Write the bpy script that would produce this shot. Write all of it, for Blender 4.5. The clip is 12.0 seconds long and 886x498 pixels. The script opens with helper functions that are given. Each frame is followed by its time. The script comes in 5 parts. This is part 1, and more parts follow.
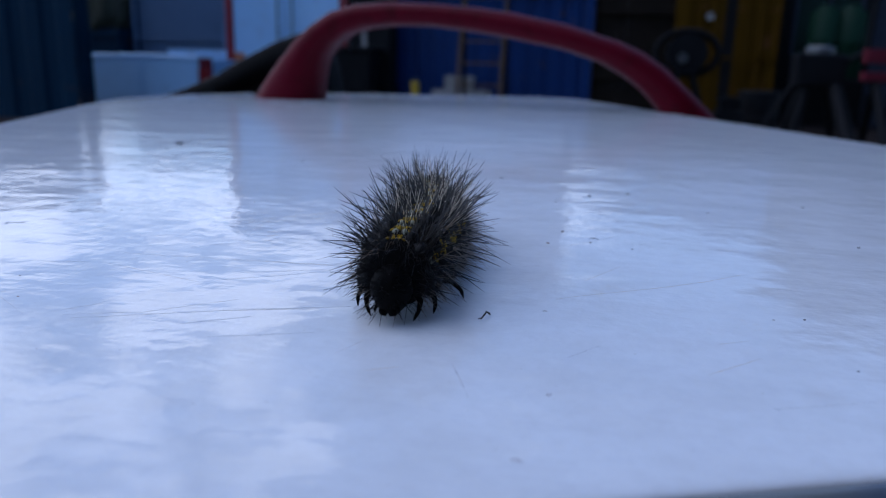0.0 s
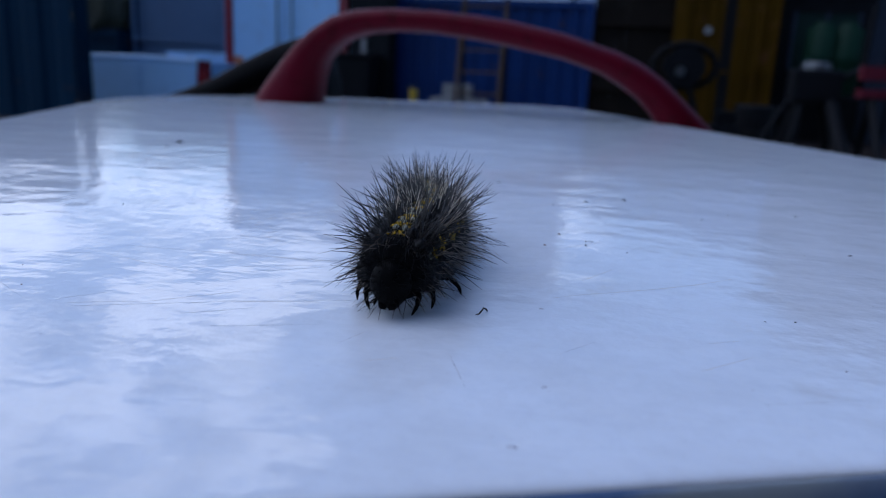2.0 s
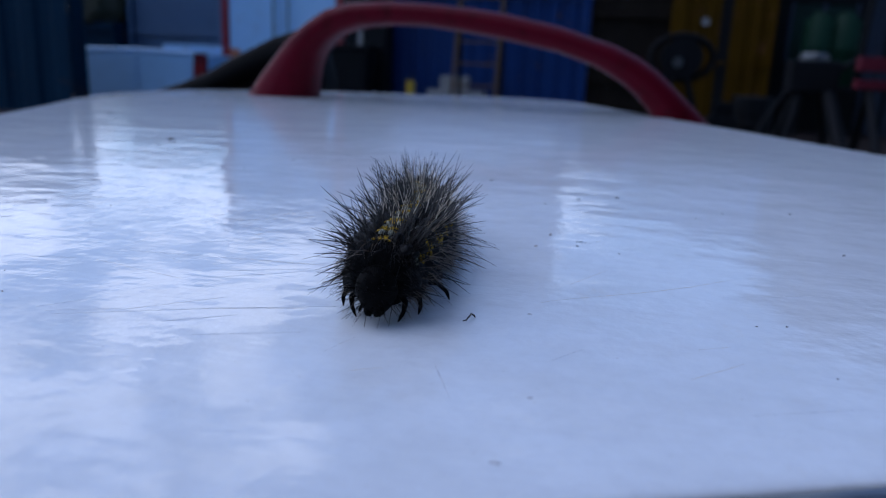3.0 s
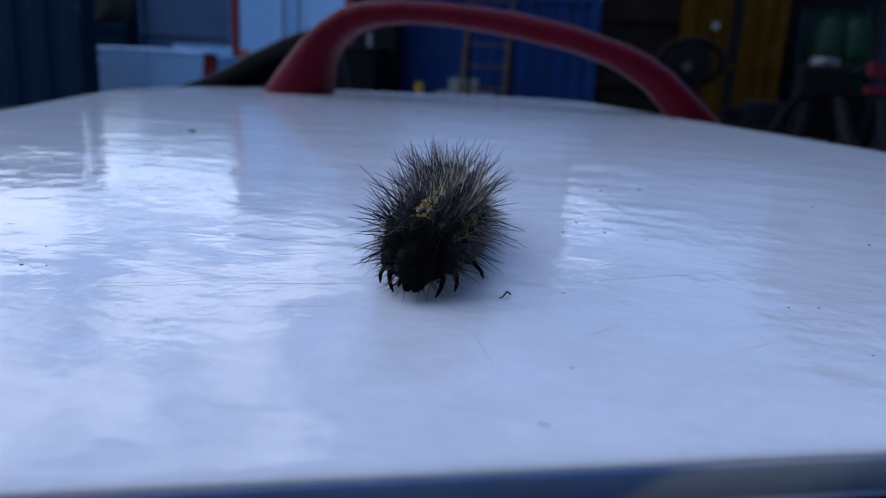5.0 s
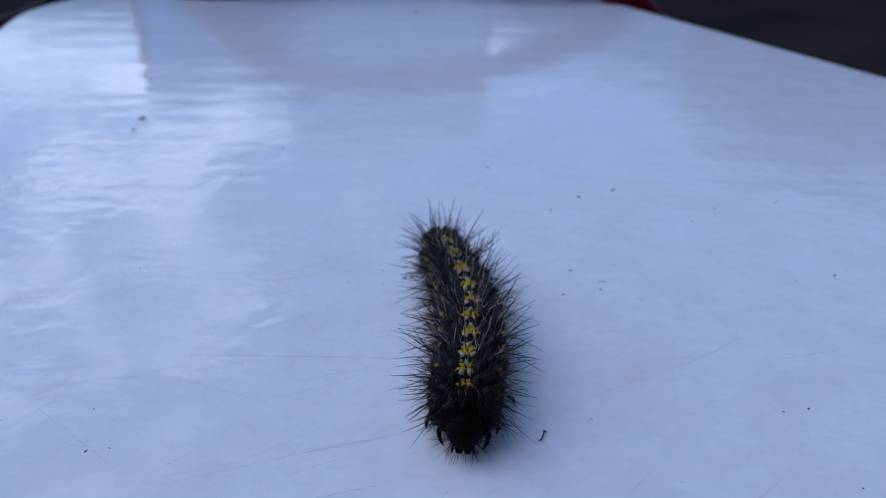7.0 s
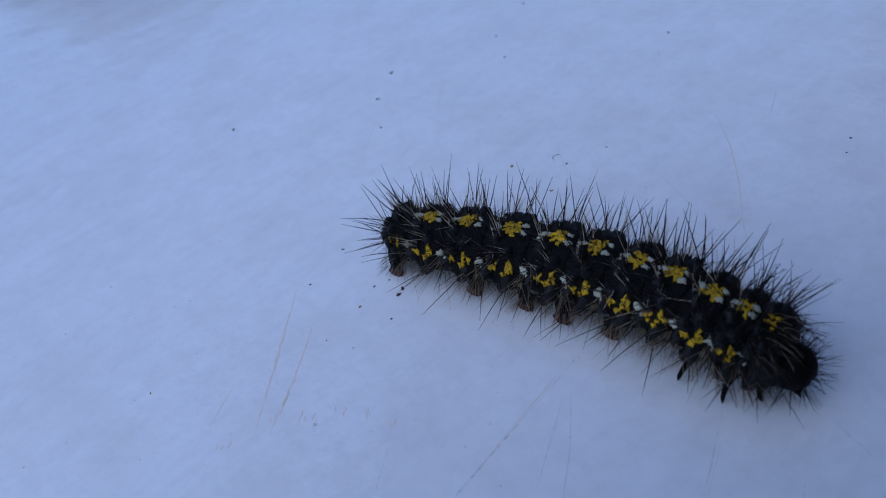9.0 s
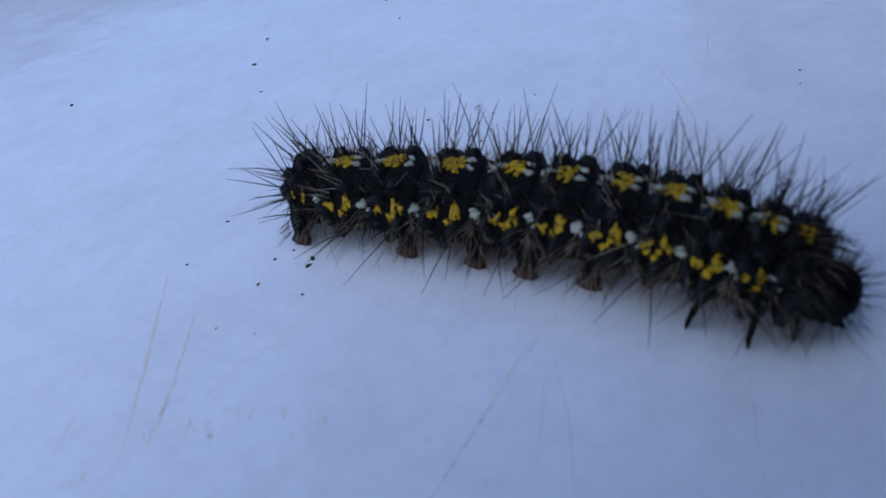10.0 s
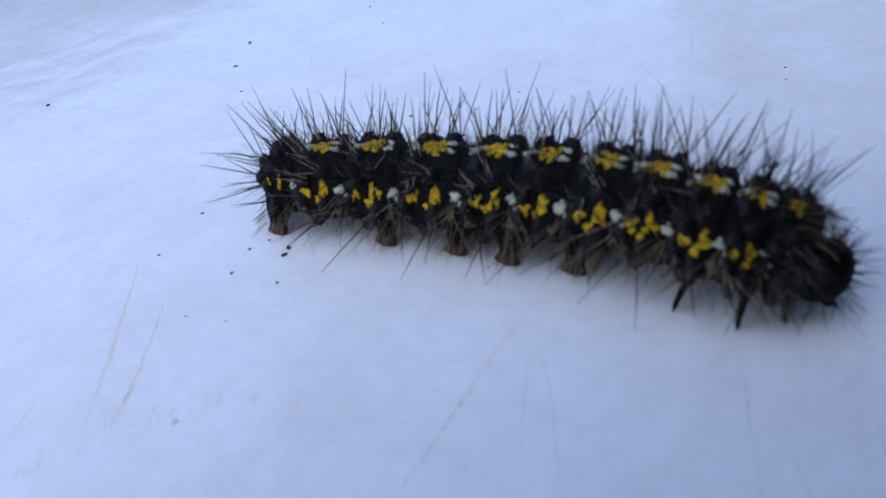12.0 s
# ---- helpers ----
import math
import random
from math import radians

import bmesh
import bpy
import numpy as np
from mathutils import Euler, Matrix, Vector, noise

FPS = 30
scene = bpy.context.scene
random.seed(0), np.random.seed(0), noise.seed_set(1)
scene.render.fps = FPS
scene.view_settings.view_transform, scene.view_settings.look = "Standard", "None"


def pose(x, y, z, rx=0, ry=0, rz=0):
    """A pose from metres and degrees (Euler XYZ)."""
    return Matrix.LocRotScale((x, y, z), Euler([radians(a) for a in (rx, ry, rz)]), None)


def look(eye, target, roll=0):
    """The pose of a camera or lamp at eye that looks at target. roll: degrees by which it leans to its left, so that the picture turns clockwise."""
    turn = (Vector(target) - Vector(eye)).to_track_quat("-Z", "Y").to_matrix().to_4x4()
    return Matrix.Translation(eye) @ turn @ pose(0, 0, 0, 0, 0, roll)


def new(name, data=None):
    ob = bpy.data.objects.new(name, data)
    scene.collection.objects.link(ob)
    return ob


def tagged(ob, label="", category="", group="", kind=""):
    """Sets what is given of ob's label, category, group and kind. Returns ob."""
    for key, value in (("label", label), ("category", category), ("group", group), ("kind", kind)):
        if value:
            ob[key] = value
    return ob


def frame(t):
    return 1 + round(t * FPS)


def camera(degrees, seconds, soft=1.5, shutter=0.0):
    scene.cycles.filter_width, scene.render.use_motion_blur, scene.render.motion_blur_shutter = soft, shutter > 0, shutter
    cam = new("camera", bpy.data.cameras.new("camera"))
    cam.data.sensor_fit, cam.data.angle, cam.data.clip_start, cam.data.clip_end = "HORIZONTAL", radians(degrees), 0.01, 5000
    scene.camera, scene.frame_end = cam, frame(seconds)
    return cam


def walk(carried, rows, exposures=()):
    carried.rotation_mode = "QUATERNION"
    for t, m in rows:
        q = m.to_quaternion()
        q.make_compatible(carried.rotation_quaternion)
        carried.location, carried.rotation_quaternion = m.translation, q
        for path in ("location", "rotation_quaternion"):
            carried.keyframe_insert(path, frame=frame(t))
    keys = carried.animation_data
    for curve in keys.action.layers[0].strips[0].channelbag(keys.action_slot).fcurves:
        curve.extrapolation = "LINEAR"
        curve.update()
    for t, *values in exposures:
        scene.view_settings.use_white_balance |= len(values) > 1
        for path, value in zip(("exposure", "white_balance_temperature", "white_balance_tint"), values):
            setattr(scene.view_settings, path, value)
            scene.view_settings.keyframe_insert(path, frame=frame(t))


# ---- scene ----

# The camera: a compact camera held a few centimetres over the lid.
cam = camera(60.6, 12.0, soft=1.05)
cam.data.dof.use_dof = True
cam.data.dof.focus_distance = 0.0635
cam.data.dof.aperture_fstop = 46.0

PATH = [
    (0, (0.01177, -0.06838, 0.01940), (-0.00070, -0.01161, 0.00451), 1.32),
    (0.5, (0.01208, -0.06970, 0.01956), (-0.00039, -0.01284, 0.00504), 2.06),
    (1, (0.01208, -0.06914, 0.01665), (0.00020, -0.01223, 0.00180), 2.92),
    (1.5, (0.01087, -0.06923, 0.01701), (-0.00079, -0.01217, 0.00257), 2.89),
    (2, (0.01172, -0.06963, 0.01881), (-0.00040, -0.01263, 0.00451), 2.57),
    (2.5, (0.01240, -0.06944, 0.01959), (0.00019, -0.01249, 0.00515), 2.37),
    (3, (0.01229, -0.06839, 0.01959), (0.00039, -0.01150, 0.00471), 2.40),
    (3.2, (0.01227, -0.06867, 0.01960), (0.00029, -0.01178, 0.00476), 2.42),
    (4.8, (0.01077, -0.07014, 0.01886), (-0.00169, -0.01331, 0.00420), 2.68),
    (5, (0.01040, -0.07022, 0.01790), (-0.00205, -0.01341, 0.00317), 2.83),
    (5.5, (0.00945, -0.06873, 0.01536), (-0.00320, -0.01206, 0.00024), 2.65),
    (6, (0.00987, -0.06811, 0.01601), (-0.00286, -0.01157, 0.00045), 2.42),
    (6.2, (0.00961, -0.06770, 0.01636), (-0.00265, -0.01098, 0.00108), 3.30),
    (6.3, (0.00974, -0.06825, 0.01625), (-0.00236, -0.01166, 0.00041), 3.04),
    (6.4, (0.01030, -0.06899, 0.01627), (-0.00152, -0.01278, -0.00106), 2.48),
    (6.5, (0.01018, -0.07113, 0.01894), (-0.00103, -0.01484, 0.00144), 2.69),
    (6.6, (0.00986, -0.07041, 0.02121), (-0.00067, -0.01450, 0.00216), 2.48),
    (6.7, (0.00857, -0.07155, 0.02786), (0.00006, -0.01603, 0.00676), 2.43),
    (6.8, (0.00762, -0.06940, 0.03183), (-0.00039, -0.01446, 0.00909), 0.55),
    (6.9, (0.00461, -0.07067, 0.03780), (-0.00251, -0.01623, 0.01362), 1.12),
    (7, (0.00064, -0.06683, 0.04351), (-0.00550, -0.01323, 0.01726), -0.21),
    (7.1, (-0.00213, -0.06487, 0.04647), (-0.00765, -0.01172, 0.01918), -0.75),
    (7.2, (-0.00681, -0.06064, 0.04960), (-0.01278, -0.00890, 0.01982), -4.59),
    (7.3, (-0.00848, -0.05943, 0.05185), (-0.01387, -0.00892, 0.01992), -7.14),
    (7.4, (-0.00920, -0.06081, 0.05254), (-0.01384, -0.01163, 0.01848), -8.37),
    (7.5, (-0.01091, -0.06117, 0.05071), (-0.01515, -0.01319, 0.01492), -10.40),
    (7.6, (-0.01263, -0.06026, 0.05018), (-0.01600, -0.01301, 0.01335), -11.64),
    (7.7, (-0.01522, -0.05638, 0.05012), (-0.01615, -0.00902, 0.01329), -12.96),
    (9.3, (-0.03946, -0.02767, 0.04167), (-0.00862, 0.00639, 0.00308), -11.02),
    (9.5, (-0.03781, -0.02594, 0.03853), (-0.00498, 0.00631, 0.00003), -9.68),
    (9.8, (-0.03943, -0.02193, 0.03573), (-0.00470, 0.00944, -0.00181), -9.23),
    (10, (-0.03861, -0.02019, 0.03207), (-0.00252, 0.01021, -0.00500), -8.15),
    (10.2, (-0.03461, -0.02003, 0.03022), (0.00204, 0.00975, -0.00678), -8.42),
    (10.5, (-0.03188, -0.02013, 0.02975), (0.00651, 0.00835, -0.00651), -6.86),
    (11, (-0.03628, -0.02086, 0.02873), (0.00199, 0.00815, -0.00724), -6.72),
    (11.5, (-0.03664, -0.02070, 0.02955), (0.00166, 0.00939, -0.00550), -7.44),
    (12, (-0.03894, -0.02068, 0.02874), (-0.00097, 0.00973, -0.00639), -7.26),
]
EXPOSURES = [(0.0, 0.43, 5440, 16), (6.0, 0.42, 5440, 16), (7.0, 0.31, 5390, 16), (7.7, 0.28, 5390, 16), (9.5, 0.37, 5250, 16), (10.5, 0.86, 5500, 15), (12.0, 1.10, 5790, 15)]
walk(cam, [(t, look(eye, target, roll)) for t, eye, target, roll in PATH], EXPOSURES)

# World and light: open shade under a bright sky with broken cloud.
SUN_FROM = Vector((-0.50, -0.15, 1.0)).normalized()


def make_world():
    w = bpy.data.worlds.new("sky")
    scene.world = w
    w.use_nodes = True
    nt = w.node_tree
    nt.nodes.clear()
    out = nt.nodes.new("ShaderNodeOutputWorld")
    bg = nt.nodes.new("ShaderNodeBackground")
    sky = nt.nodes.new("ShaderNodeTexSky")
    sky.sky_type = "NISHITA"
    sky.sun_disc = False
    sky.sun_elevation = math.asin(SUN_FROM.z)
    sky.sun_rotation = math.atan2(SUN_FROM.x, SUN_FROM.y)
    sky.air_density, sky.dust_density, sky.ozone_density = 1.0, 0.6, 2.0
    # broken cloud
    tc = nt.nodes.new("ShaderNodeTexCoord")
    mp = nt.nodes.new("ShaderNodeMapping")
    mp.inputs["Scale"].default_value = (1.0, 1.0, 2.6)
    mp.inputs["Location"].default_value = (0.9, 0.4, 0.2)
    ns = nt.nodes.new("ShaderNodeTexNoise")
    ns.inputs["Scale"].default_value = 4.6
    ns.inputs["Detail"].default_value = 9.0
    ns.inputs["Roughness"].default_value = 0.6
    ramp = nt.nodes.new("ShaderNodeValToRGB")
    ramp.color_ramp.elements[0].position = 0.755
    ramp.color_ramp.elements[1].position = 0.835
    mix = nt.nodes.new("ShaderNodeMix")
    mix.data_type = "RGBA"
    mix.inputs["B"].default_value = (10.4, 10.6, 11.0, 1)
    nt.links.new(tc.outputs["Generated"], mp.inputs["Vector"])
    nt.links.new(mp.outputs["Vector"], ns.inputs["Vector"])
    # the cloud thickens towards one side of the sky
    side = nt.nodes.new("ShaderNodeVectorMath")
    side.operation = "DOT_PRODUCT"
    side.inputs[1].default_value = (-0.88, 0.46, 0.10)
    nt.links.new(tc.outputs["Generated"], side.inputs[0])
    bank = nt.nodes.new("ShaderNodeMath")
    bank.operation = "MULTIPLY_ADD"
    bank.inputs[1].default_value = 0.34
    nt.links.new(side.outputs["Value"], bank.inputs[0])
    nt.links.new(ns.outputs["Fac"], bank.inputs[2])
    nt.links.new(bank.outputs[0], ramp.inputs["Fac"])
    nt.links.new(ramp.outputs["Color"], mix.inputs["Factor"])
    nt.links.new(sky.outputs["Color"], mix.inputs["A"])
    nt.links.new(mix.outputs["Result"], bg.inputs["Color"])
    bg.inputs["Strength"].default_value = 0.11
    nt.links.new(bg.outputs["Background"], out.inputs["Surface"])


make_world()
sun_data = bpy.data.lights.new("sun", "SUN")
sun_data.energy = 0.5
sun_data.angle = radians(60)
sun_data.color = (1.0, 0.96, 0.9)
sun_lamp = new("sun", sun_data)
sun_lamp.matrix_world = look(SUN_FROM * 20, (0, 0, 0))


# Materials
def material(name, color, rough=0.5, metal=0.0, spec=0.5, coat=0.0, vary=0.15, scale=8.0, fine=60.0, bump=0.1, bump_dist=0.001,
             island=0.0, stain=None, stain_at=(0.55, 0.75), rough_vary=0.1, rand=0.0):
    m = bpy.data.materials.new(name)
    m.use_nodes = True
    nt = m.node_tree
    b = nt.nodes["Principled BSDF"]
    b.inputs["Metallic"].default_value = metal
    b.inputs["Specular IOR Level"].default_value = spec
    b.inputs["Coat Weight"].default_value = coat
    b.inputs["Coat Roughness"].default_value = 0.05
    tc = nt.nodes.new("ShaderNodeTexCoord")
    n1 = nt.nodes.new("ShaderNodeTexNoise")
    n1.inputs["Scale"].default_value = scale
    n1.inputs["Detail"].default_value = 5
    n2 = nt.nodes.new("ShaderNodeTexNoise")
    n2.inputs["Scale"].default_value = fine
    n2.inputs["Detail"].default_value = 4
    for n in (n1, n2):
        nt.links.new(tc.outputs["Object"], n.inputs["Vector"])
    add = nt.nodes.new("ShaderNodeMath")
    add.operation = "ADD"
    nt.links.new(n1.outputs["Fac"], add.inputs[0])
    nt.links.new(n2.outputs["Fac"], add.inputs[1])
    mr = nt.nodes.new("ShaderNodeMapRange")
    mr.inputs["From Min"].default_value = 0.6
    mr.inputs["From Max"].default_value = 1.4
    mr.inputs["To Min"].default_value = 1.0 - vary
    mr.inputs["To Max"].default_value = 1.0 + vary
    nt.links.new(add.outputs[0], mr.inputs["Value"])
    value = mr.outputs["Result"]
    if island or rand:
        src = nt.nodes.new("ShaderNodeNewGeometry").outputs["Random Per Island"] if island else nt.nodes.new("ShaderNodeObjectInfo").outputs["Random"]
        r = nt.nodes.new("ShaderNodeMapRange")
        r.inputs["To Min"].default_value = 1.0 - (island or rand)
        r.inputs["To Max"].default_value = 1.0 + (island or rand)
        nt.links.new(src, r.inputs["Value"])
        mul = nt.nodes.new("ShaderNodeMath")
        mul.operation = "MULTIPLY"
        nt.links.new(value, mul.inputs[0])
        nt.links.new(r.outputs["Result"], mul.inputs[1])
        value = mul.outputs[0]
    vm = nt.nodes.new("ShaderNodeVectorMath")
    vm.operation = "SCALE"
    vm.inputs[0].default_value = color
    nt.links.new(value, vm.inputs["Scale"])
    col = vm.outputs["Vector"]
    if stain:
        n3 = nt.nodes.new("ShaderNodeTexNoise")
        n3.inputs["Scale"].default_value = scale * 2.3
        n3.inputs["Detail"].default_value = 6
        nt.links.new(tc.outputs["Object"], n3.inputs["Vector"])
        rp = nt.nodes.new("ShaderNodeMapRange")
        rp.inputs["From Min"].default_value, rp.inputs["From Max"].default_value = stain_at
        nt.links.new(n3.outputs["Fac"], rp.inputs["Value"])
        mx = nt.nodes.new("ShaderNodeMix")
        mx.data_type = "RGBA"
        mx.inputs["B"].default_value = (*stain, 1)
        nt.links.new(rp.outputs["Result"], mx.inputs["Factor"])
        nt.links.new(col, mx.inputs["A"])
        col = mx.outputs["Result"]
    nt.links.new(col, b.inputs["Base Color"])
    rr = nt.nodes.new("ShaderNodeMapRange")
    rr.inputs["To Min"].default_value = max(0.02, rough - rough_vary)
    rr.inputs["To Max"].default_value = min(1.0, rough + rough_vary)
    nt.links.new(n1.outputs["Fac"], rr.inputs["Value"])
    nt.links.new(rr.outputs["Result"], b.inputs["Roughness"])
    bp = nt.nodes.new("ShaderNodeBump")
    bp.inputs["Strength"].default_value = bump
    bp.inputs["Distance"].default_value = bump_dist
    nt.links.new(n2.outputs["Fac"], bp.inputs["Height"])
    nt.links.new(bp.outputs["Normal"], b.inputs["Normal"])
    return m


def lid_paint():
    """White gloss plastic: faint orange peel, dulled and yellowed in patches, hairline rubs."""
    m = bpy.data.materials.new("white_gloss_plastic")
    m.use_nodes = True
    nt = m.node_tree
    b = nt.nodes["Principled BSDF"]
    tc = nt.nodes.new("ShaderNodeTexCoord")

    def noise_at(scale, detail=4.0, stretch=None, rough=0.5):
        n = nt.nodes.new("ShaderNodeTexNoise")
        n.inputs["Scale"].default_value = scale
        n.inputs["Detail"].default_value = detail
        n.inputs["Roughness"].default_value = rough
        src = tc.outputs["Object"]
        if stretch:
            mp = nt.nodes.new("ShaderNodeMapping")
            mp.inputs["Scale"].default_value = stretch
            nt.links.new(src, mp.inputs["Vector"])
            src = mp.outputs["Vector"]
        nt.links.new(src, n.inputs["Vector"])
        return n.outputs["Fac"]

    def remap(v, a, c, lo, hi):
        r = nt.nodes.new("ShaderNodeMapRange")
        for k, x in zip(("From Min", "From Max", "To Min", "To Max"), (a, c, lo, hi)):
            r.inputs[k].default_value = x
        nt.links.new(v, r.inputs["Value"])
        return r.outputs["Result"]

    mx = nt.nodes.new("ShaderNodeMix")
    mx.data_type = "RGBA"
    mx.inputs["A"].default_value = (0.83, 0.86, 0.89, 1)
    mx.inputs["B"].default_value = (0.72, 0.73, 0.73, 1)
    nt.links.new(remap(noise_at(110, 7, None, 0.65), 0.42, 0.75, 0, 0.8), mx.inputs["Factor"])
    # fine grime specks
    mx2 = nt.nodes.new("ShaderNodeMix")
    mx2.data_type = "RGBA"
    mx2.inputs["B"].default_value = (0.35, 0.30, 0.22, 1)
    nt.links.new(mx.outputs["Result"], mx2.inputs["A"])
    nt.links.new(remap(noise_at(1500, 2), 0.72, 0.80, 0, 0.5), mx2.inputs["Factor"])
    # fine uneven dulling
    mx5 = nt.nodes.new("ShaderNodeMix")
    mx5.data_type = "RGBA"
    mx5.inputs["B"].default_value = (0.66, 0.68, 0.71, 1)
    nt.links.new(mx2.outputs["Result"], mx5.inputs["A"])
    nt.links.new(remap(noise_at(620, 6, None, 0.7), 0.45, 0.72, 0, 0.35), mx5.inputs["Factor"])
    # rusty smears in a few places, pale rubbed streaks
    mx3 = nt.nodes.new("ShaderNodeMix")
    mx3.data_type = "RGBA"
    mx3.inputs["B"].default_value = (0.70, 0.60, 0.46, 1)
    nt.links.new(mx5.outputs["Result"], mx3.inputs["A"])
    nt.links.new(remap(noise_at(75, 8, (1.6, 0.8, 1), 0.7), 0.64, 0.78, 0, 0.5), mx3.inputs["Factor"])
    mx4 = nt.nodes.new("ShaderNodeMix")
    mx4.data_type = "RGBA"
    mx4.inputs["B"].default_value = (0.70, 0.71, 0.74, 1)
    nt.links.new(mx3.outputs["Result"], mx4.inputs["A"])
    nt.links.new(remap(noise_at(260, 6, (0.35, 2.2, 1), 0.7), 0.50, 0.72, 0, 0.3), mx4.inputs["Factor"])
    nt.links.new(mx4.outputs["Result"], b.inputs["Base Color"])
    nt.links.new(remap(noise_at(220, 7, (0.6, 2.8, 1), 0.65), 0.3, 0.7, 0.015, 0.07), b.inputs["Roughness"])
    b.inputs["Specular IOR Level"].default_value = 0.45
    # a thin film of dust, tinted blue to paint in the sky's reflection
    b.inputs["Sheen Weight"].default_value = 0.15
    b.inputs["Sheen Tint"].default_value = (0.60, 0.78, 1.0, 1)
    b.inputs["Sheen Roughness"].default_value = 0.5
    # waviness of the moulding, with a finer peel on it
    b1 = nt.nodes.new("ShaderNodeBump")
    b1.inputs["Strength"].default_value = 0.55
    b1.inputs["Distance"].default_value = 0.0004
    nt.links.new(noise_at(60, 4, (0.45, 1.5, 1)), b1.inputs["Height"])
    b2 = nt.nodes.new("ShaderNodeBump")
    b2.inputs["Strength"].default_value = 0.9
    b2.inputs["Distance"].default_value = 0.00017
    patch = nt.nodes.new("ShaderNodeMath")
    patch.operation = "MULTIPLY"
    nt.links.new(noise_at(250, 4), patch.inputs[0])
    nt.links.new(remap(noise_at(38, 4), 0.42, 0.62, 0.4, 1.1), patch.inputs[1])
    nt.links.new(patch.outputs[0], b2.inputs["Height"])
    nt.links.new(b1.outputs["Normal"], b2.inputs["Normal"])
    nt.links.new(b2.outputs["Normal"], b.inputs["Normal"])
    return m


M_LID = lid_paint()
M_BLACK_PLASTIC = material("black_plastic", (0.012, 0.012, 0.014), 0.45, scale=40, fine=900, bump=0.2, bump_dist=0.0003)
M_BLACK_MATT = material("black_rubbery_plastic", (0.008, 0.008, 0.009), 0.75, spec=0.16, scale=40, fine=900, bump=0.2, bump_dist=0.0003)
M_RED = material("red_plastic", (0.10, 0.0006, 0.010), 0.5, spec=0.12, scale=60, fine=1200, bump=0.15, bump_dist=0.0002, stain=(0.06, 0.002, 0.006))
M_SKIN = material("black_skin", (0.004, 0.0042, 0.005), 0.8, spec=0.12, vary=0.5, scale=700, fine=5000, bump=0.7, bump_dist=0.00012)
M_WART = material("blue_black_wart", (0.006, 0.0065, 0.008), 0.5, spec=0.2, vary=0.4, scale=900, fine=6000, bump=0.5, bump_dist=0.00008)
M_HEAD = material("black_head_capsule", (0.0022, 0.0022, 0.0025), 0.6, spec=0.07, vary=0.3, scale=600, fine=5000, bump=0.3, bump_dist=0.00005)
M_YELLOW = material("yellow_marking", (0.41, 0.265, 0.0015), 0.6, spec=0.25, vary=0.45, scale=1500, fine=6000, bump=0.6, bump_dist=0.00006, island=0.25, stain=(0.13, 0.065, 0.003), stain_at=(0.50, 0.64))
M_PALE_SPOT = material("dull_grey_spot", (0.055, 0.060, 0.052), 0.6, spec=0.3, vary=0.4, scale=1500, fine=6000, bump=0.4, bump_dist=0.00005, stain=(0.16, 0.12, 0.02), stain_at=(0.5, 0.7))
M_WHITE_SPOT = material("white_spot", (0.36, 0.37, 0.29), 0.6, spec=0.3, vary=0.2, scale=1500, fine=6000, bump=0.3, bump_dist=0.00004)
M_HAIR = material("dark_hair", (0.012, 0.0095, 0.007), 0.40, spec=0.28, vary=0.3, scale=500, fine=3000, bump=0.0, island=0.7)
M_HAIR_BROWN = material("brown_hair", (0.26, 0.195, 0.13), 0.4, spec=0.7, vary=0.3, scale=500, fine=3000, bump=0.0, island=0.6)
M_HAIR_PALE = material("pale_hair", (0.62, 0.53, 0.40), 0.4, spec=0.6, vary=0.3, scale=500, fine=3000, bump=0.0, island=0.6)
for m, share in ((M_HAIR_BROWN, 0.45), (M_HAIR_PALE, 0.6)):
    m.node_tree.nodes["Principled BSDF"].inputs["Transmission Weight"].default_value = share
M_PROLEG = material("brown_proleg", (0.055, 0.024, 0.015), 0.55, spec=0.25, vary=0.5, scale=1200, fine=6000, bump=0.4, bump_dist=0.00005)
M_DIRT = material("dark_speck", (0.02, 0.018, 0.016), 0.7, vary=0.4, scale=2000, fine=8000)
M_DENT = material("grey_smudge", (0.62, 0.62, 0.64), 0.1, vary=0.3, scale=2000, fine=8000)
M_RIM = material("grey_rim_plastic", (0.12, 0.19, 0.34), 0.30, vary=0.25, scale=45, fine=900, bump=0.1, bump_dist=0.0002, stain=(0.13, 0.19, 0.27), stain_at=(0.52, 0.66))
M_DIRT_BROWN = material("brown_speck", (0.22, 0.11, 0.03), 0.8, vary=0.4, scale=2000, fine=8000)
M_SCRATCH = material("grimy_scratch", (0.50, 0.53, 0.58), 0.22, spec=0.5, rough_vary=0.1, vary=0.2, scale=900, fine=5000, stain=(0.78, 0.78, 0.78), stain_at=(0.40, 0.55))
M_SCRATCH_TAN = material("tan_scratch", (0.76, 0.68, 0.57), 0.22, spec=0.6, rough_vary=0.1, vary=0.2, scale=700, fine=5000, stain=(0.76, 0.74, 0.70), stain_at=(0.42, 0.58))


# Building helpers
def finish(name, bm, mat, smooth=True):
    me = bpy.data.meshes.new(name)
    bmesh.ops.recalc_face_normals(bm, faces=bm.faces[:])
    bm.to_mesh(me)
    bm.free()
    for m in mat if isinstance(mat, (list, tuple)) else (mat,):
        me.materials.append(m)
    if smooth:
        me.polygons.foreach_set("use_smooth", [True] * len(me.polygons))
    return me


def part(name, bm, mat, parent=None, label="", smooth=False):
    ob = new(name, finish(name, bm, mat, smooth))
    ob.parent = parent
    return tagged(ob, label)


def thing(name, label, category, group="", kind=""):
    return tagged(new(name), label, category, group, kind)


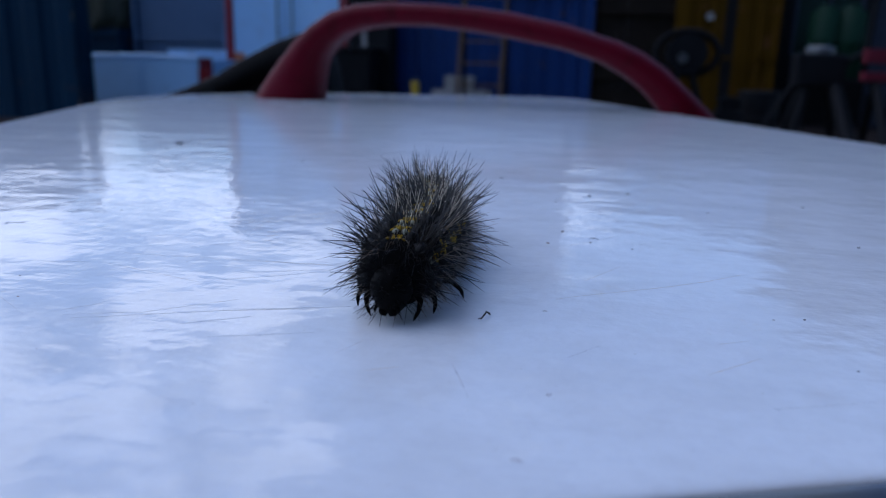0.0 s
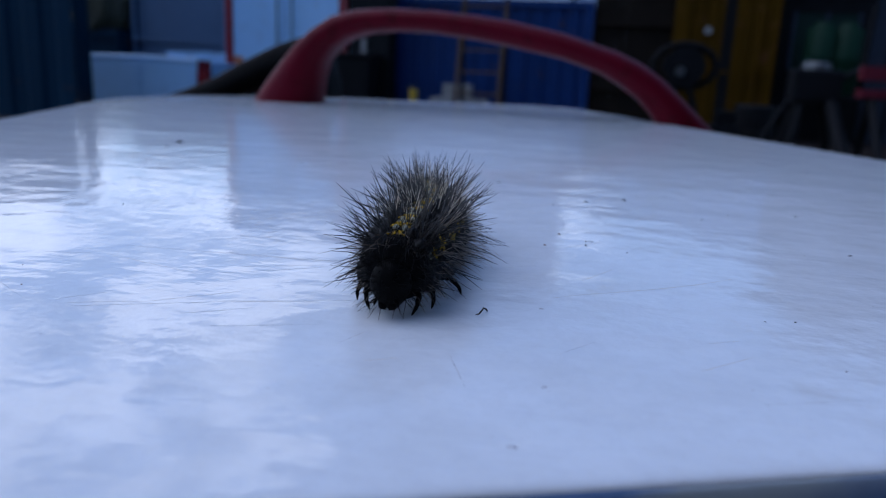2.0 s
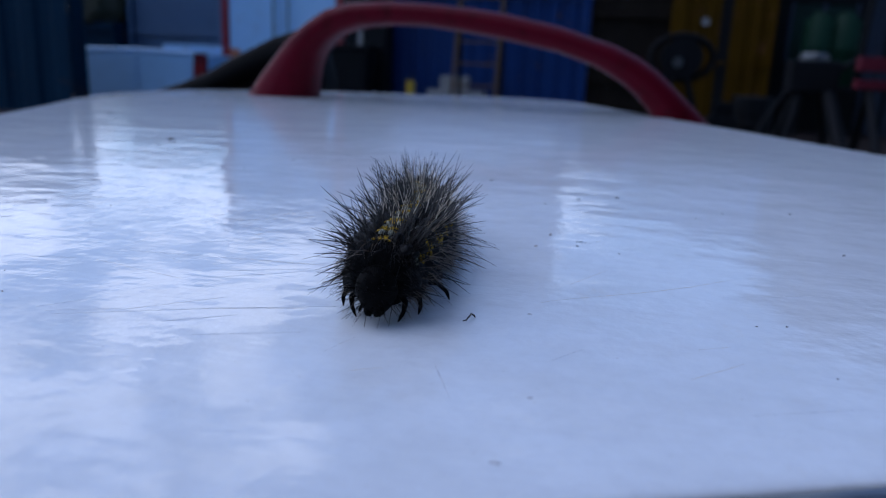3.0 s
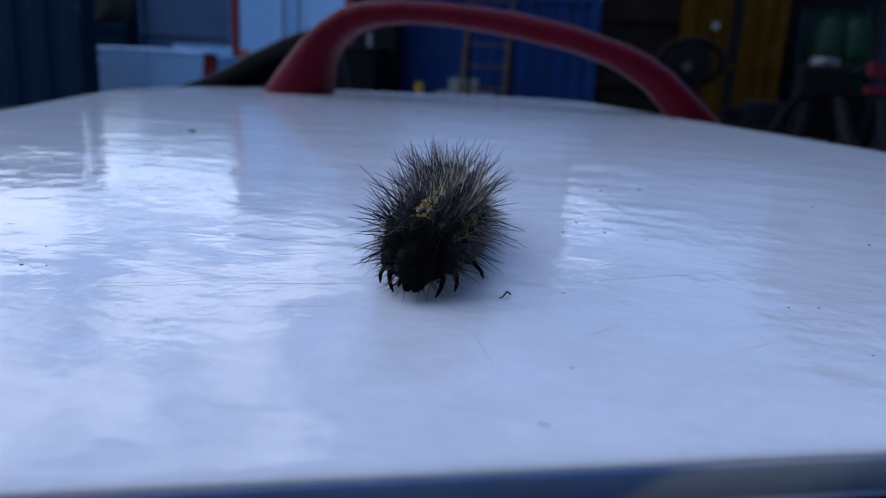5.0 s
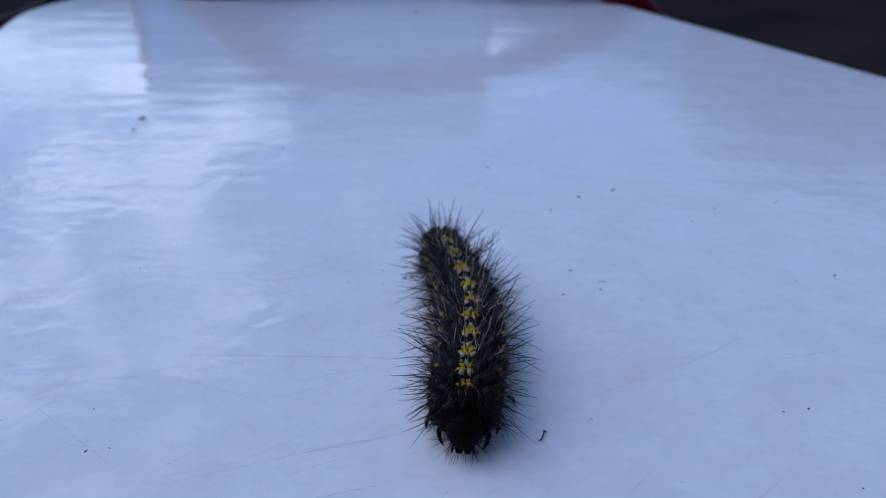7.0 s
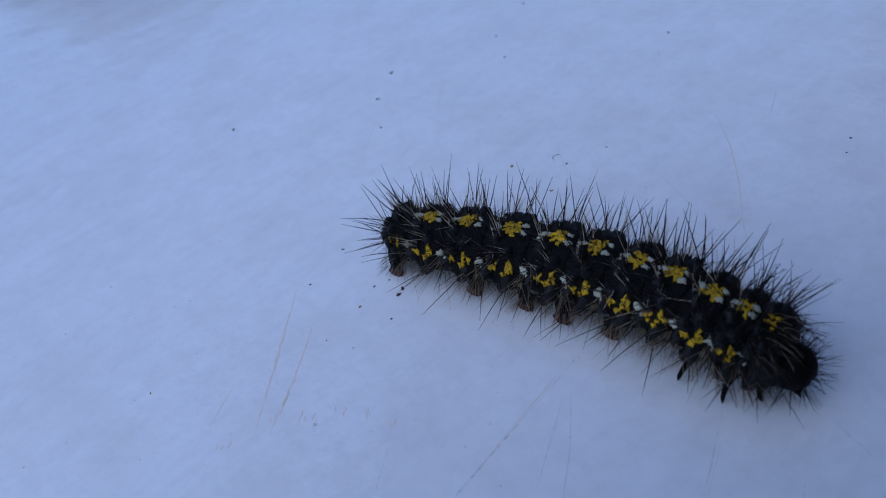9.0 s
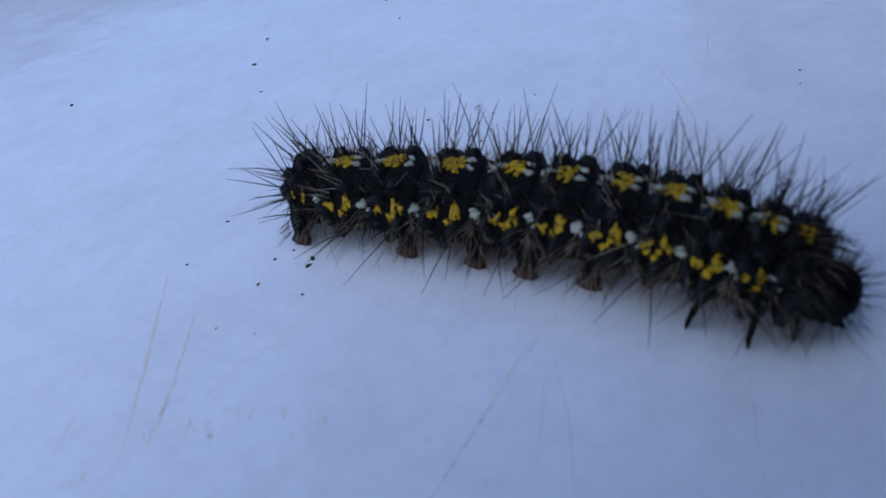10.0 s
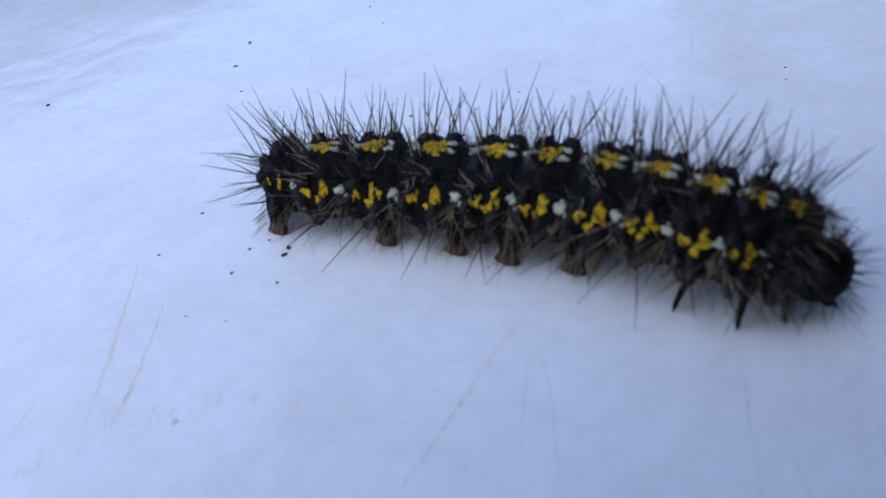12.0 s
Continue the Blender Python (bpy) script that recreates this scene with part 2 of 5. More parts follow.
def ring_loft(bm, rings, cap=True, closed=True):
    vs = [[bm.verts.new(p) for p in r] for r in rings]
    n = len(vs[0])
    for a, b in zip(vs, vs[1:]):
        for i in range(n if closed else n - 1):
            j = (i + 1) % n
            bm.faces.new((a[i], a[j], b[j], b[i]))
    if cap:
        bm.faces.new(vs[0][::-1])
        bm.faces.new(vs[-1])
    return vs


def tube(bm, pts, radii, n=8, cap=True):
    pts = [Vector(p) for p in pts]
    rings, side = [], None
    for i, p in enumerate(pts):
        d = (pts[min(i + 1, len(pts) - 1)] - pts[max(i - 1, 0)]).normalized()
        if side is None:
            side = d.orthogonal().normalized()
        side = (side - d * side.dot(d)).normalized()
        up = d.cross(side)
        rings.append([p + (side * math.cos(2 * math.pi * k / n) + up * math.sin(2 * math.pi * k / n)) * radii[i] for k in range(n)])
    ring_loft(bm, rings, cap)


def box(bm, lo, hi, bevel=0.0):
    r = bmesh.ops.create_cube(bm, size=1.0)
    c, s = (Vector(lo) + Vector(hi)) / 2, Vector(hi) - Vector(lo)
    for v in r["verts"]:
        v.co = Vector((v.co.x * s.x, v.co.y * s.y, v.co.z * s.z)) + c
    if bevel:
        edges = {e for v in r["verts"] for e in v.link_edges}
        bmesh.ops.bevel(bm, geom=list(edges), offset=bevel, segments=2, affect="EDGES", profile=0.7)


def box_part(name, lo, hi, mat, parent, label="", bevel=0.0):
    bm = bmesh.new()
    box(bm, lo, hi, bevel)
    return part(name, bm, mat, parent, label)


CM = 0.01
GROUND = -0.95
TURN = radians(22.7)


def uv(u, v, z=0.0):
    """Lid coordinates (cm across, cm along) to the world."""
    c, s = math.cos(TURN), math.sin(TURN)
    return Vector(((u * c - v * s) * CM, (u * s + v * c) * CM, z * CM))


# Ground
def make_ground():
    bm = bmesh.new()
    steps = [-400, -120, -40, -20, -12, -6, 0, 6, 12, 20, 40, 120, 400]
    grid = [[bm.verts.new((x, y, GROUND)) for x in steps] for y in steps]
    for j in range(len(steps) - 1):
        for i in range(len(steps) - 1):
            bm.faces.new((grid[j][i], grid[j][i + 1], grid[j + 1][i + 1], grid[j + 1][i]))
    m = material("worn_concrete", (0.024, 0.019, 0.018), 0.95, spec=0.04, scale=0.6, fine=30, vary=0.35, bump=0.5, bump_dist=0.01, stain=(0.012, 0.010, 0.010), stain_at=(0.5, 0.68))
    tagged(part("ground", bm, m), "grey worn concrete yard with dark oil stains", "ground", kind="structure")


make_ground()


# The machine whose lid carries the caterpillar
LID = (-9.6, 13.2, -3.89, 38.0)


def dome(v):
    """The lid falls away very slightly towards its far end (cm)."""
    return -max(0.0, v - 5.0) ** 2 / 3300.0


def lid_outline(inset, z):
    u0, u1, v0, v1 = LID
    out = []
    for (cu, cv, r, a0) in ((u1, v0, 3.0, -90), (u1, v1, 5.0, 0), (u0, v1, 12.0, 90), (u0, v0, 3.0, 180)):
        ou = cu - r if cu == u1 else cu + r
        ov = cv - r if cv == v1 else cv + r
        for k in range(13):
            a = radians(a0 + 90 * k / 12)
            rr = r - inset
            v = ov + rr * math.sin(a)
            out.append(uv(ou + rr * math.cos(a), v, z + dome(v)))
    return out


def pale_stretch(m):
    """A paler stretch of the grey rim, ragged at its ends."""
    nt = m.node_tree
    b = nt.nodes["Principled BSDF"]
    tc = nt.nodes.new("ShaderNodeTexCoord")
    along = nt.nodes.new("ShaderNodeVectorMath")
    along.operation = "DOT_PRODUCT"
    along.inputs[1].default_value = (math.cos(TURN) / CM, math.sin(TURN) / CM, -3.0 / CM)
    nt.links.new(tc.outputs["Object"], along.inputs[0])
    ns = nt.nodes.new("ShaderNodeTexNoise")
    ns.inputs["Scale"].default_value = 420
    ns.inputs["Detail"].default_value = 5
    nt.links.new(tc.outputs["Object"], ns.inputs["Vector"])
    add = nt.nodes.new("ShaderNodeMath")
    add.operation = "MULTIPLY_ADD"
    add.inputs[1].default_value = 0.5
    nt.links.new(ns.outputs["Fac"], add.inputs[0])
    nt.links.new(along.outputs["Value"], add.inputs[2])
    ends = []
    for lo, hi in ((0.30, 0.55), (2.0, 1.2)):
        r = nt.nodes.new("ShaderNodeMapRange")
        r.inputs["From Min"].default_value, r.inputs["From Max"].default_value = lo, hi
        nt.links.new(add.outputs[0], r.inputs["Value"])
        ends.append(r.outputs["Result"])
    both = nt.nodes.new("ShaderNodeMath")
    both.operation = "MULTIPLY"
    for k, e in enumerate(ends):
        nt.links.new(e, both.inputs[k])
    mx = nt.nodes.new("ShaderNodeMix")
    mx.data_type = "RGBA"
    mx.inputs["B"].default_value = (0.34, 0.38, 0.40, 1)
    nt.links.new(both.outputs[0], mx.inputs["Factor"])
    nt.links.new(b.inputs["Base Color"].links[0].from_socket, mx.inputs["A"])
    nt.links.new(mx.outputs["Result"], b.inputs["Base Color"])


def make_machine():
    root = thing("garden_machine", "yard machine with scratched white gloss lid and red handle", "machine")
    bm = bmesh.new()
    prof = [(2.6, 0.0), (1.2, 0.0), (0.4, 0.0), (0.13, -0.0006), (0.085, -0.002), (0.05, -0.005), (0.022, -0.013), (0.006, -0.023), (0.0, -0.036)]
    c, sn = math.cos(TURN), math.sin(TURN)
    mid = uv((LID[0] + LID[1]) / 2, (LID[2] + LID[3]) / 2)
    inside = []
    for k in range(1, 30):
        ring = []
        for p in lid_outline(2.6, 0.0):
            q = mid.lerp(p, k / 30)
            q.z = dome((c * q.y - sn * q.x) / CM) * CM
            ring.append(q)
        inside.append(ring)
    vs = ring_loft(bm, inside + [lid_outline(i, z) for i, z in prof], cap=False)
    bm.faces.new(vs[0])
    part("lid", bm, M_LID, root, "scratched white gloss plastic lid", smooth=True)
    bm = bmesh.new()
    pale_stretch(M_RIM)
    ring_loft(bm, [lid_outline(i, z) for i, z in ((0.03, -0.033), (0.0, -0.038), (-0.03, -0.052), (-0.048, -0.185), (-0.054, -0.200), (-0.068, -0.208), (-0.074, -0.217), (-0.068, -0.230), (-0.03, -0.24), (0.3, -0.26))], cap=False)
    part("rim", bm, M_RIM, root, "rounded grey plastic rim", smooth=True)
    bm = bmesh.new()
    ring_loft(bm, [lid_outline(i, z) for i, z in ((0.28, -0.26), (0.35, -2.0), (0.9, -2.4), (1.0, -60.0), (2.0, -94.99))])
    part("body", bm, M_BLACK_PLASTIC, root, "black plastic body", smooth=False)
    # red loop handle: outer and inner outline in the upright plane across the lid
    outer = [(-16.0, -1.2), (-15.2, -0.1), (-14.6, 0.75), (-13.9, 1.6), (-13.2, 2.4), (-12.4, 3.1), (-11.4, 3.72), (-10.3, 4.02), (-8.6, 4.13), (-6.8, 4.08), (-5.0, 3.95), (-3.4, 3.75),
             (-1.1, 3.3), (1.2, 2.62), (2.2, 2.18), (3.1, 1.6), (3.9, 0.9), (4.95, -0.05), (6.1, -1.2), (7.6, -3.2)]
    inner = [(-12.1, -1.2), (-12.05, -0.1), (-12.0, 0.55), (-11.93, 1.15), (-11.75, 1.75), (-11.3, 2.3), (-10.6, 2.75), (-9.7, 3.0), (-8.4, 3.12), (-6.8, 3.1), (-5.0, 2.9), (-3.4, 2.66),
             (-1.2, 2.25), (0.3, 1.78), (0.95, 1.45), (1.55, 1.1), (2.1, 0.7), (2.7, 0.1), (3.5, -1.2), (4.6, -3.2)]
    bm = bmesh.new()
    rings = []
    for (ox, oz), (ix, iz) in zip(outer, inner):
        c, h = Vector(((ox + ix) / 2, 0, (oz + iz) / 2)), Vector(((ox - ix) / 2, 0, (oz - iz) / 2))
        ring = []
        for k in range(16):
            a = 2 * math.pi * k / 16
            ca, sa = math.cos(a), math.sin(a)
            e = 0.75
            p = c + h * (abs(ca) ** e * (1 if ca > 0 else -1))
            ring.append(Vector((p.x, 26.8 + 1.3 * abs(sa) ** e * (1 if sa > 0 else -1), p.z)) * CM)
        rings.append(ring)
    ring_loft(bm, rings)
    part("handle", bm, M_RED, root, "moulded red plastic loop handle", smooth=True)
    # black arm behind the lid
    bm = bmesh.new()
    rings = []
    for x, z, h in ((-34, -3.6, 0.5), (-30, -2.4, 0.8), (-28, -1.15, 0.9), (-26, -0.53, 1.0), (-24, 0.27, 1.1), (-22, 1.36, 1.2), (-19.5, 2.55, 1.3), (-17.8, 3.1, 1.4), (-16.6, 2.6, 1.4), (-16.0, 0.5, 1.4), (-15.8, -2.5, 1.0)):
        rings.append([Vector((x - 0.4, 40 + dy, z + dz)) * CM for dy, dz in ((-1.2, -h * 1.6), (-1.4, -0.3), (-0.9, 0.0), (0.9, 0.05), (1.4, -0.3), (1.2, -h * 1.6))])
    ring_loft(bm, rings)
    part("side_arm", bm, M_BLACK_MATT, root, "curved black plastic arm", smooth=True)
    return root


make_machine()


# The caterpillar. Centreline stations: y, x, height of the back, half width (cm)
BACK = [(1.76, -0.962, 0.42, 0.08), (1.70, -0.945, 0.49, 0.18), (1.60, -0.91, 0.545, 0.25), (1.302, -0.804, 0.562, 0.285), (0.957, -0.68, 0.585, 0.31), (0.56, -0.56, 0.60, 0.325),
        (0.16, -0.46, 0.62, 0.33), (-0.171, -0.402, 0.64, 0.33), (-0.521, -0.381, 0.67, 0.33), (-0.822, -0.359, 0.675, 0.325), (-1.119, -0.358, 0.66, 0.315),
        (-1.359, -0.354, 0.635, 0.30), (-1.53, -0.345, 0.615, 0.275), (-1.64, -0.337, 0.585, 0.245), (-1.70, -0.333, 0.55, 0.21)]
JOINTS = [1.76, 1.47, 1.13, 0.76, 0.36, 0.0, -0.35, -0.67, -0.97, -1.24, -1.45, -1.67]
SPOT_Y = [1.60, 1.302, 0.957, 0.56, 0.16, -0.171, -0.521, -0.822, -1.119, -1.359, -1.54]
_ys = [-k[0] for k in BACK]


def station(y):
    return [float(np.interp(-y, _ys, [k[i] for k in BACK])) for i in (1, 2, 3)]


def bulge(y):
    """0 in the folds between segments, 1 on their crowns."""
    for a, b in zip(JOINTS, JOINTS[1:]):
        if b <= y <= a:
            return max(0.0, math.sin(math.pi * (a - y) / (a - b))) ** 0.6
    return 0.0


def skin(y, theta, lift=0.0):
    """Point on the body (m) at y and angle from the back, positive to +x; lift in cm."""
    x, top, w = station(y)
    w *= 0.93
    x1, x2 = station(y + 0.05)[0], station(y - 0.05)[0]
    d = Vector((x2 - x1, -0.1, 0)).normalized()
    side = Vector((-d.y, d.x, 0))
    side = side if side.x > 0 else -side
    k = 0.86 + 0.14 * bulge(y)
    zc = top - 0.29 * min(1.0, w / 0.28)
    up = (top - zc) if math.cos(theta) > 0 else min(0.25, zc - 0.08)
    wob = 1.0 + 0.035 * noise.noise(Vector((y * 9, theta * 3, 1.7)))
    sn, cs = math.sin(theta), math.cos(theta)
    cs = math.copysign(abs(cs) ** (0.82 if cs > 0 else 0.62), cs)
    r = side * (w * k * wob * sn) + Vector((0, 0, up * (0.5 + 0.5 * k) * wob * cs))
    nrm = (side * math.sin(theta) / max(w, 0.05) + Vector((0, 0, math.cos(theta) / max(up, 0.05)))).normalized()
    return (Vector((x, y, zc)) + r + nrm * lift) * CM, nrm, d


def blob(bm, y, theta, ry, rt, lift=0.012, turn=0.0, seed=0, n=10, dome=0.010, rag=0.25, edge=0.012):
    """A small raised patch on the skin; ry, rt in cm along and across the body."""
    rnd = random.Random(seed)
    w = station(y)[2]
    wig = [rnd.uniform(1.0 - rag, 1.0 + 0.6 * rag) for _ in range(n)]
    rows = []
    for f, l in ((1.0, lift - edge), (0.85, lift), (0.45, lift + dome)):
        row = []
        for k in range(n):
            a = 2 * math.pi * k / n
            px, py = math.cos(a) * rt * f * wig[k], math.sin(a) * ry * f * wig[k]
            qx, qy = px * math.cos(turn) - py * math.sin(turn), px * math.sin(turn) + py * math.cos(turn)
            row.append(bm.verts.new(skin(y + qy, theta + qx / max(w, 0.1), l)[0]))
        rows.append(row)
    for a, b in zip(rows, rows[1:]):
        for i in range(n):
            bm.faces.new((a[i], a[(i + 1) % n], b[(i + 1) % n], b[i]))
    bm.faces.new(rows[-1])


def hair(bm, root, way, length, radius, bend, rnd):
    """One stiff tapering bristle of three faces' width, slightly bent."""
    side = way.orthogonal().normalized()
    other = way.cross(side)
    rings = []
    for f, r in ((0.0, 1.0), (0.5, 0.8), (1.0, 0.22)):
        c = root + way * (length * f) + bend * (length * f * f)
        rings.append([bm.verts.new(c + (side * math.cos(a) + other * math.sin(a)) * radius * r) for a in (0.0, 2.094, 4.189)])
    for a, b in zip(rings, rings[1:]):
        for i in range(3):
            bm.faces.new((a[i], a[(i + 1) % 3], b[(i + 1) % 3], b[i]))
    bm.faces.new(rings[-1])


def make_caterpillar():
    root = thing("caterpillar", "black hairy caterpillar with yellow and white spots on white lid", "caterpillar")
    rnd = random.Random(11)
    for s, (y0, y1) in enumerate(zip(JOINTS, JOINTS[1:])):
        bm = bmesh.new()
        rings = []
        for k in range(13):
            y = y0 + (y1 - y0) * k / 12
            rings.append([skin(y, 2 * math.pi * j / 36)[0] for j in range(36)])
        ring_loft(bm, rings)
        seg = part("body_segment", bm, M_SKIN, root, "" if s else "rounded black tail segment", smooth=True)
        ym, last = SPOT_Y[s], len(JOINTS) - 2
        size = station(ym)[2] / 0.33
        step = (y0 - y1)
        # warts with their bristles: angle from the back, place along the segment, bristle length, bristles, fine hairs
        warts = [(0.42, 0.22, 0.40, 4, 4), (0.80, -0.12, 0.45, 5, 4), (1.08, 0.22, 0.37, 4, 6), (1.50, 0.36, 0.35, 2, 5), (1.70, -0.14, 0.40, 1, 5), (2.02, 0.06, 0.36, 1, 4)]
        if s >= 8:
            warts[4:] = [(1.70, -0.12, 0.28, 2, 4), (2.0, 0.08, 0.22, 1, 4)]
        if s == 0:
            warts = [(0.25, 0.0, 0.38, 3, 2), (0.8, 0.1, 0.38, 3, 2), (1.3, 0.15, 0.34, 3, 2), (1.8, 0.1, 0.28, 2, 2), (0.5, 0.30, 0.38, 3, 2), (1.2, 0.34, 0.35, 3, 2)]
        for sgn in (-1, 1):
            for wi, (th, at, ln, cnt, fine) in enumerate(warts):
                y, theta = ym + at * step, sgn * th
                wb = bmesh.new()
                blob(wb, y, theta, 0.070 * size, 0.078 * size, 0.016, rnd.uniform(-0.4, 0.4), s * 100 + wi * 2 + (sgn > 0), 16, 0.042, 0.4)
                part("wart", wb, M_WART, seg, smooth=True)
                hb, pb = bmesh.new(), bmesh.new()
                for n in range(cnt + fine):
                    thin = n < fine
                    p, nrm, d = skin(y + rnd.uniform(-0.045, 0.045), theta + (sgn * rnd.uniform(-0.22, 0.10) if th < 0.5 else rnd.uniform(-0.13, 0.13)), 0.03)
                    lean = 0.55 * (1 if s >= 9 else -1 if s <= 1 else rnd.uniform(-0.25, 0.25))
                    if s >= 9 and th < 1.3:
                        lean = rnd.uniform(0.1, 0.95)
                    if s == 0:
                        lean = rnd.uniform(-1.6, -0.2)
                    side = d.cross(nrm)
                    way = (nrm + d * (lean + rnd.gauss(0, 0.36)) + side * rnd.gauss(0, 0.36) + Vector((0, 0, 0.35 if th < 1.2 else 0))).normalized()
                    if way.z < -0.25:
                        way.z = -0.25
                        way.normalize()
                    length = (0.88 if th < 0.9 else 1.0) * ln * (rnd.uniform(0.3, 0.8) if thin else rnd.uniform(0.65, 1.05 if s >= 9 else 1.25)) * CM
                    if p.z + way.z * length < 0.0002:
                        way.z = max(way.z, (0.0003 - p.z) / length)
                    hair(pb if thin else hb, p, way, length, (rnd.uniform(0.0028, 0.0038) if thin else rnd.uniform(0.0042, 0.0058)) * CM,
                         Vector((0, 0, 1)) * rnd.uniform(-0.12, 0.04) + d * rnd.uniform(-0.09, 0.09) + side * rnd.uniform(-0.06, 0.06), rnd)
                part("hair_tuft", hb, M_HAIR, seg, "stiff dark bristles")
                pale = 0.3 < th < 0.6 and 0 < s < last - 1 or 0.7 < th < 1.2 and s in (1, 3, 4, 6, 7)
                part("fine_hair", pb, M_HAIR_PALE if pale else M_HAIR if s >= 9 and th < 1.4 else M_HAIR_BROWN, seg, "pale fine hairs" if pale else "fine black hairs" if s >= 9 and th < 1.4 else "fine brown hairs")
        # upright bristles in the fold behind the marking
        if 0 < s < last:
            hb, pb = bmesh.new(), bmesh.new()
            for n in range(7):
                p, nrm, d = skin(ym + rnd.uniform(0.28, 0.44) * step, rnd.uniform(-0.35, 0.35), 0.0)
                way = (nrm + d * rnd.gauss(-0.15, 0.25) + d.cross(nrm) * rnd.gauss(0, 0.18)).normalized()
                hair(pb if n % 2 else hb, p, way, rnd.uniform(0.22, 0.40) * CM, (0.0026 if n % 2 else 0.0044) * CM, d * rnd.uniform(-0.1, 0.1), rnd)
            part("hair_tuft", hb, M_HAIR, seg, "stiff dark bristles")
            part("fine_hair", pb, M_HAIR_PALE, seg, "pale fine hairs")
        # short velvety pile over the skin
        fb = bmesh.new()
        for _ in range(260):
            y, theta = rnd.uniform(y1, y0), rnd.uniform(-2.0, 2.0)
            p, nrm, d = skin(y, theta, -0.005)
            hair(fb, p, (nrm + d * rnd.gauss(0, 0.5) + d.cross(nrm) * rnd.gauss(0, 0.5)).normalized(), rnd.uniform(0.04, 0.15) * CM, 0.000022, Vector((0, 0, 0)), rnd)
        part("velvet", fb, M_HAIR, seg, "short black velvet")
        # fringe of fine hairs low on both flanks
        fb = bmesh.new()
        for _ in range(60):
            sgn = rnd.choice((-1, 1))
            p, nrm, d = skin(rnd.uniform(y1, y0), sgn * rnd.uniform(1.65, 2.35), 0.0)
            way = (nrm + d * rnd.gauss(0, 0.45) + Vector((0, 0, -0.55))).normalized()
            ln = rnd.uniform(0.06, 0.20) * CM
            way.z = max(way.z, -(p.z - 0.0001) / ln)
            hair(fb, p, way, ln, 0.000018, Vector((0, 0, 0)), rnd)
        part("fringe", fb, M_HAIR_BROWN, seg, "fine brown fringe")
        # markings: a ragged yellow wedge on the back, widest in front, between white flecks; petals and a white wart on the flank
        if s >= 1:
            fade = 0.62 if s == last else 0.8 if s == last - 1 else 1.0
            wedge = ((0.0, 0.060, 0.030, 0.030, 0.0), (-0.034, 0.018, 0.036, 0.050, 0.35), (0.034, 0.018, 0.036, 0.050, -0.35), (-0.030, -0.034, 0.040, 0.030, 0.5), (0.032, -0.036, 0.040, 0.030, -0.5),
                     (-0.082, -0.030, 0.036, 0.020, 0.5), (0.082, -0.030, 0.036, 0.020, -0.5), (-0.070, 0.030, 0.022, 0.020, 0.7), (0.070, 0.030, 0.022, 0.020, -0.7))
            for k, (dx, dy, rx, ry, turn) in enumerate(wedge):
                if s == last and k in (0, 7, 8):
                    continue
                b = bmesh.new()
                blob(b, ym + dy * fade + rnd.uniform(-0.008, 0.008), 0.80 * (dx + rnd.uniform(-0.010, 0.010)) / 0.3, 1.13 * ry * fade, 0.85 * rx * fade, 0.010 + 0.002 * (k % 3), turn + rnd.uniform(-0.3, 0.3), s * 50 + k, 12, 0.001, 0.62, 0.006)
                part("yellow_marking", b, M_YELLOW, seg)
            if s < last:
                for k, (dx, dy, rx, ry) in enumerate(((-0.042, -0.098, 0.026, 0.034), (0.044, -0.092, 0.024, 0.032), (0.0, 0.112, 0.028, 0.048), (-0.05, 0.14, 0.014, 0.022))):
                    b = bmesh.new()
                    blob(b, ym + dy * step / 0.36, dx / 0.3, ry, rx, 0.018, rnd.uniform(-0.5, 0.5), s * 70 + k, 13, 0.004, 0.55)
                    part("white_spot", b, M_WHITE_SPOT, seg, smooth=True)
        for sgn in (-1, 1):
            side_y = ym - 0.08 * step
            lat = 0.6 if s == last - 1 else 0.9
            flank = ((0.085, 1.30, 0.042, 0.046, 0.5, M_YELLOW), (0.115, 1.36, 0.036, 0.020, 0.9, M_YELLOW), (-0.035, 1.18, 0.018, 0.066, 0.15, M_YELLOW), (-0.062, 1.26, 0.022, 0.056, -0.25, M_YELLOW),
                     (0.005, 1.46, 0.034, 0.030, 0.2, M_YELLOW), (-0.03, 1.38, 0.020, 0.026, 0.0, M_YELLOW), (-0.155, 1.25, 0.040, 0.046, 0.3, M_WHITE_SPOT), (-0.190, 1.40, 0.022, 0.022, 0.0, M_WHITE_SPOT),
                     (-0.13, 1.66, 0.036, 0.022, 0.2, M_PALE_SPOT), (0.14, 1.62, 0.040, 0.020, 0.1, M_PALE_SPOT))
            for k, (dy, th, ry, rt, turn, mat) in enumerate(flank):
                if (s == 0 and k not in (0, 2, 6)) or s == last:
                    continue
                b = bmesh.new()
                blob(b, side_y + dy * step / 0.36 + rnd.uniform(-0.010, 0.010), sgn * (th + rnd.uniform(-0.04, 0.04)), 1.18 * ry * size * lat, 1.15 * rt * size * lat, 0.017 if mat is M_YELLOW else 0.02,
                     sgn * (turn + rnd.uniform(-0.25, 0.25)), s * 90 + k + (500 if sgn > 0 else 0), 12 if mat is M_YELLOW else 14, 0.001 if mat is M_YELLOW else 0.012, 0.62 if mat is M_YELLOW else 0.4, 0.007 if mat is M_YELLOW else 0.012)
                part("yellow_marking" if mat is M_YELLOW else "white_spot", b, mat, seg, smooth=mat is not M_YELLOW)
            # the warts' own bristles, splayed low over the flank
            hb = bmesh.new()
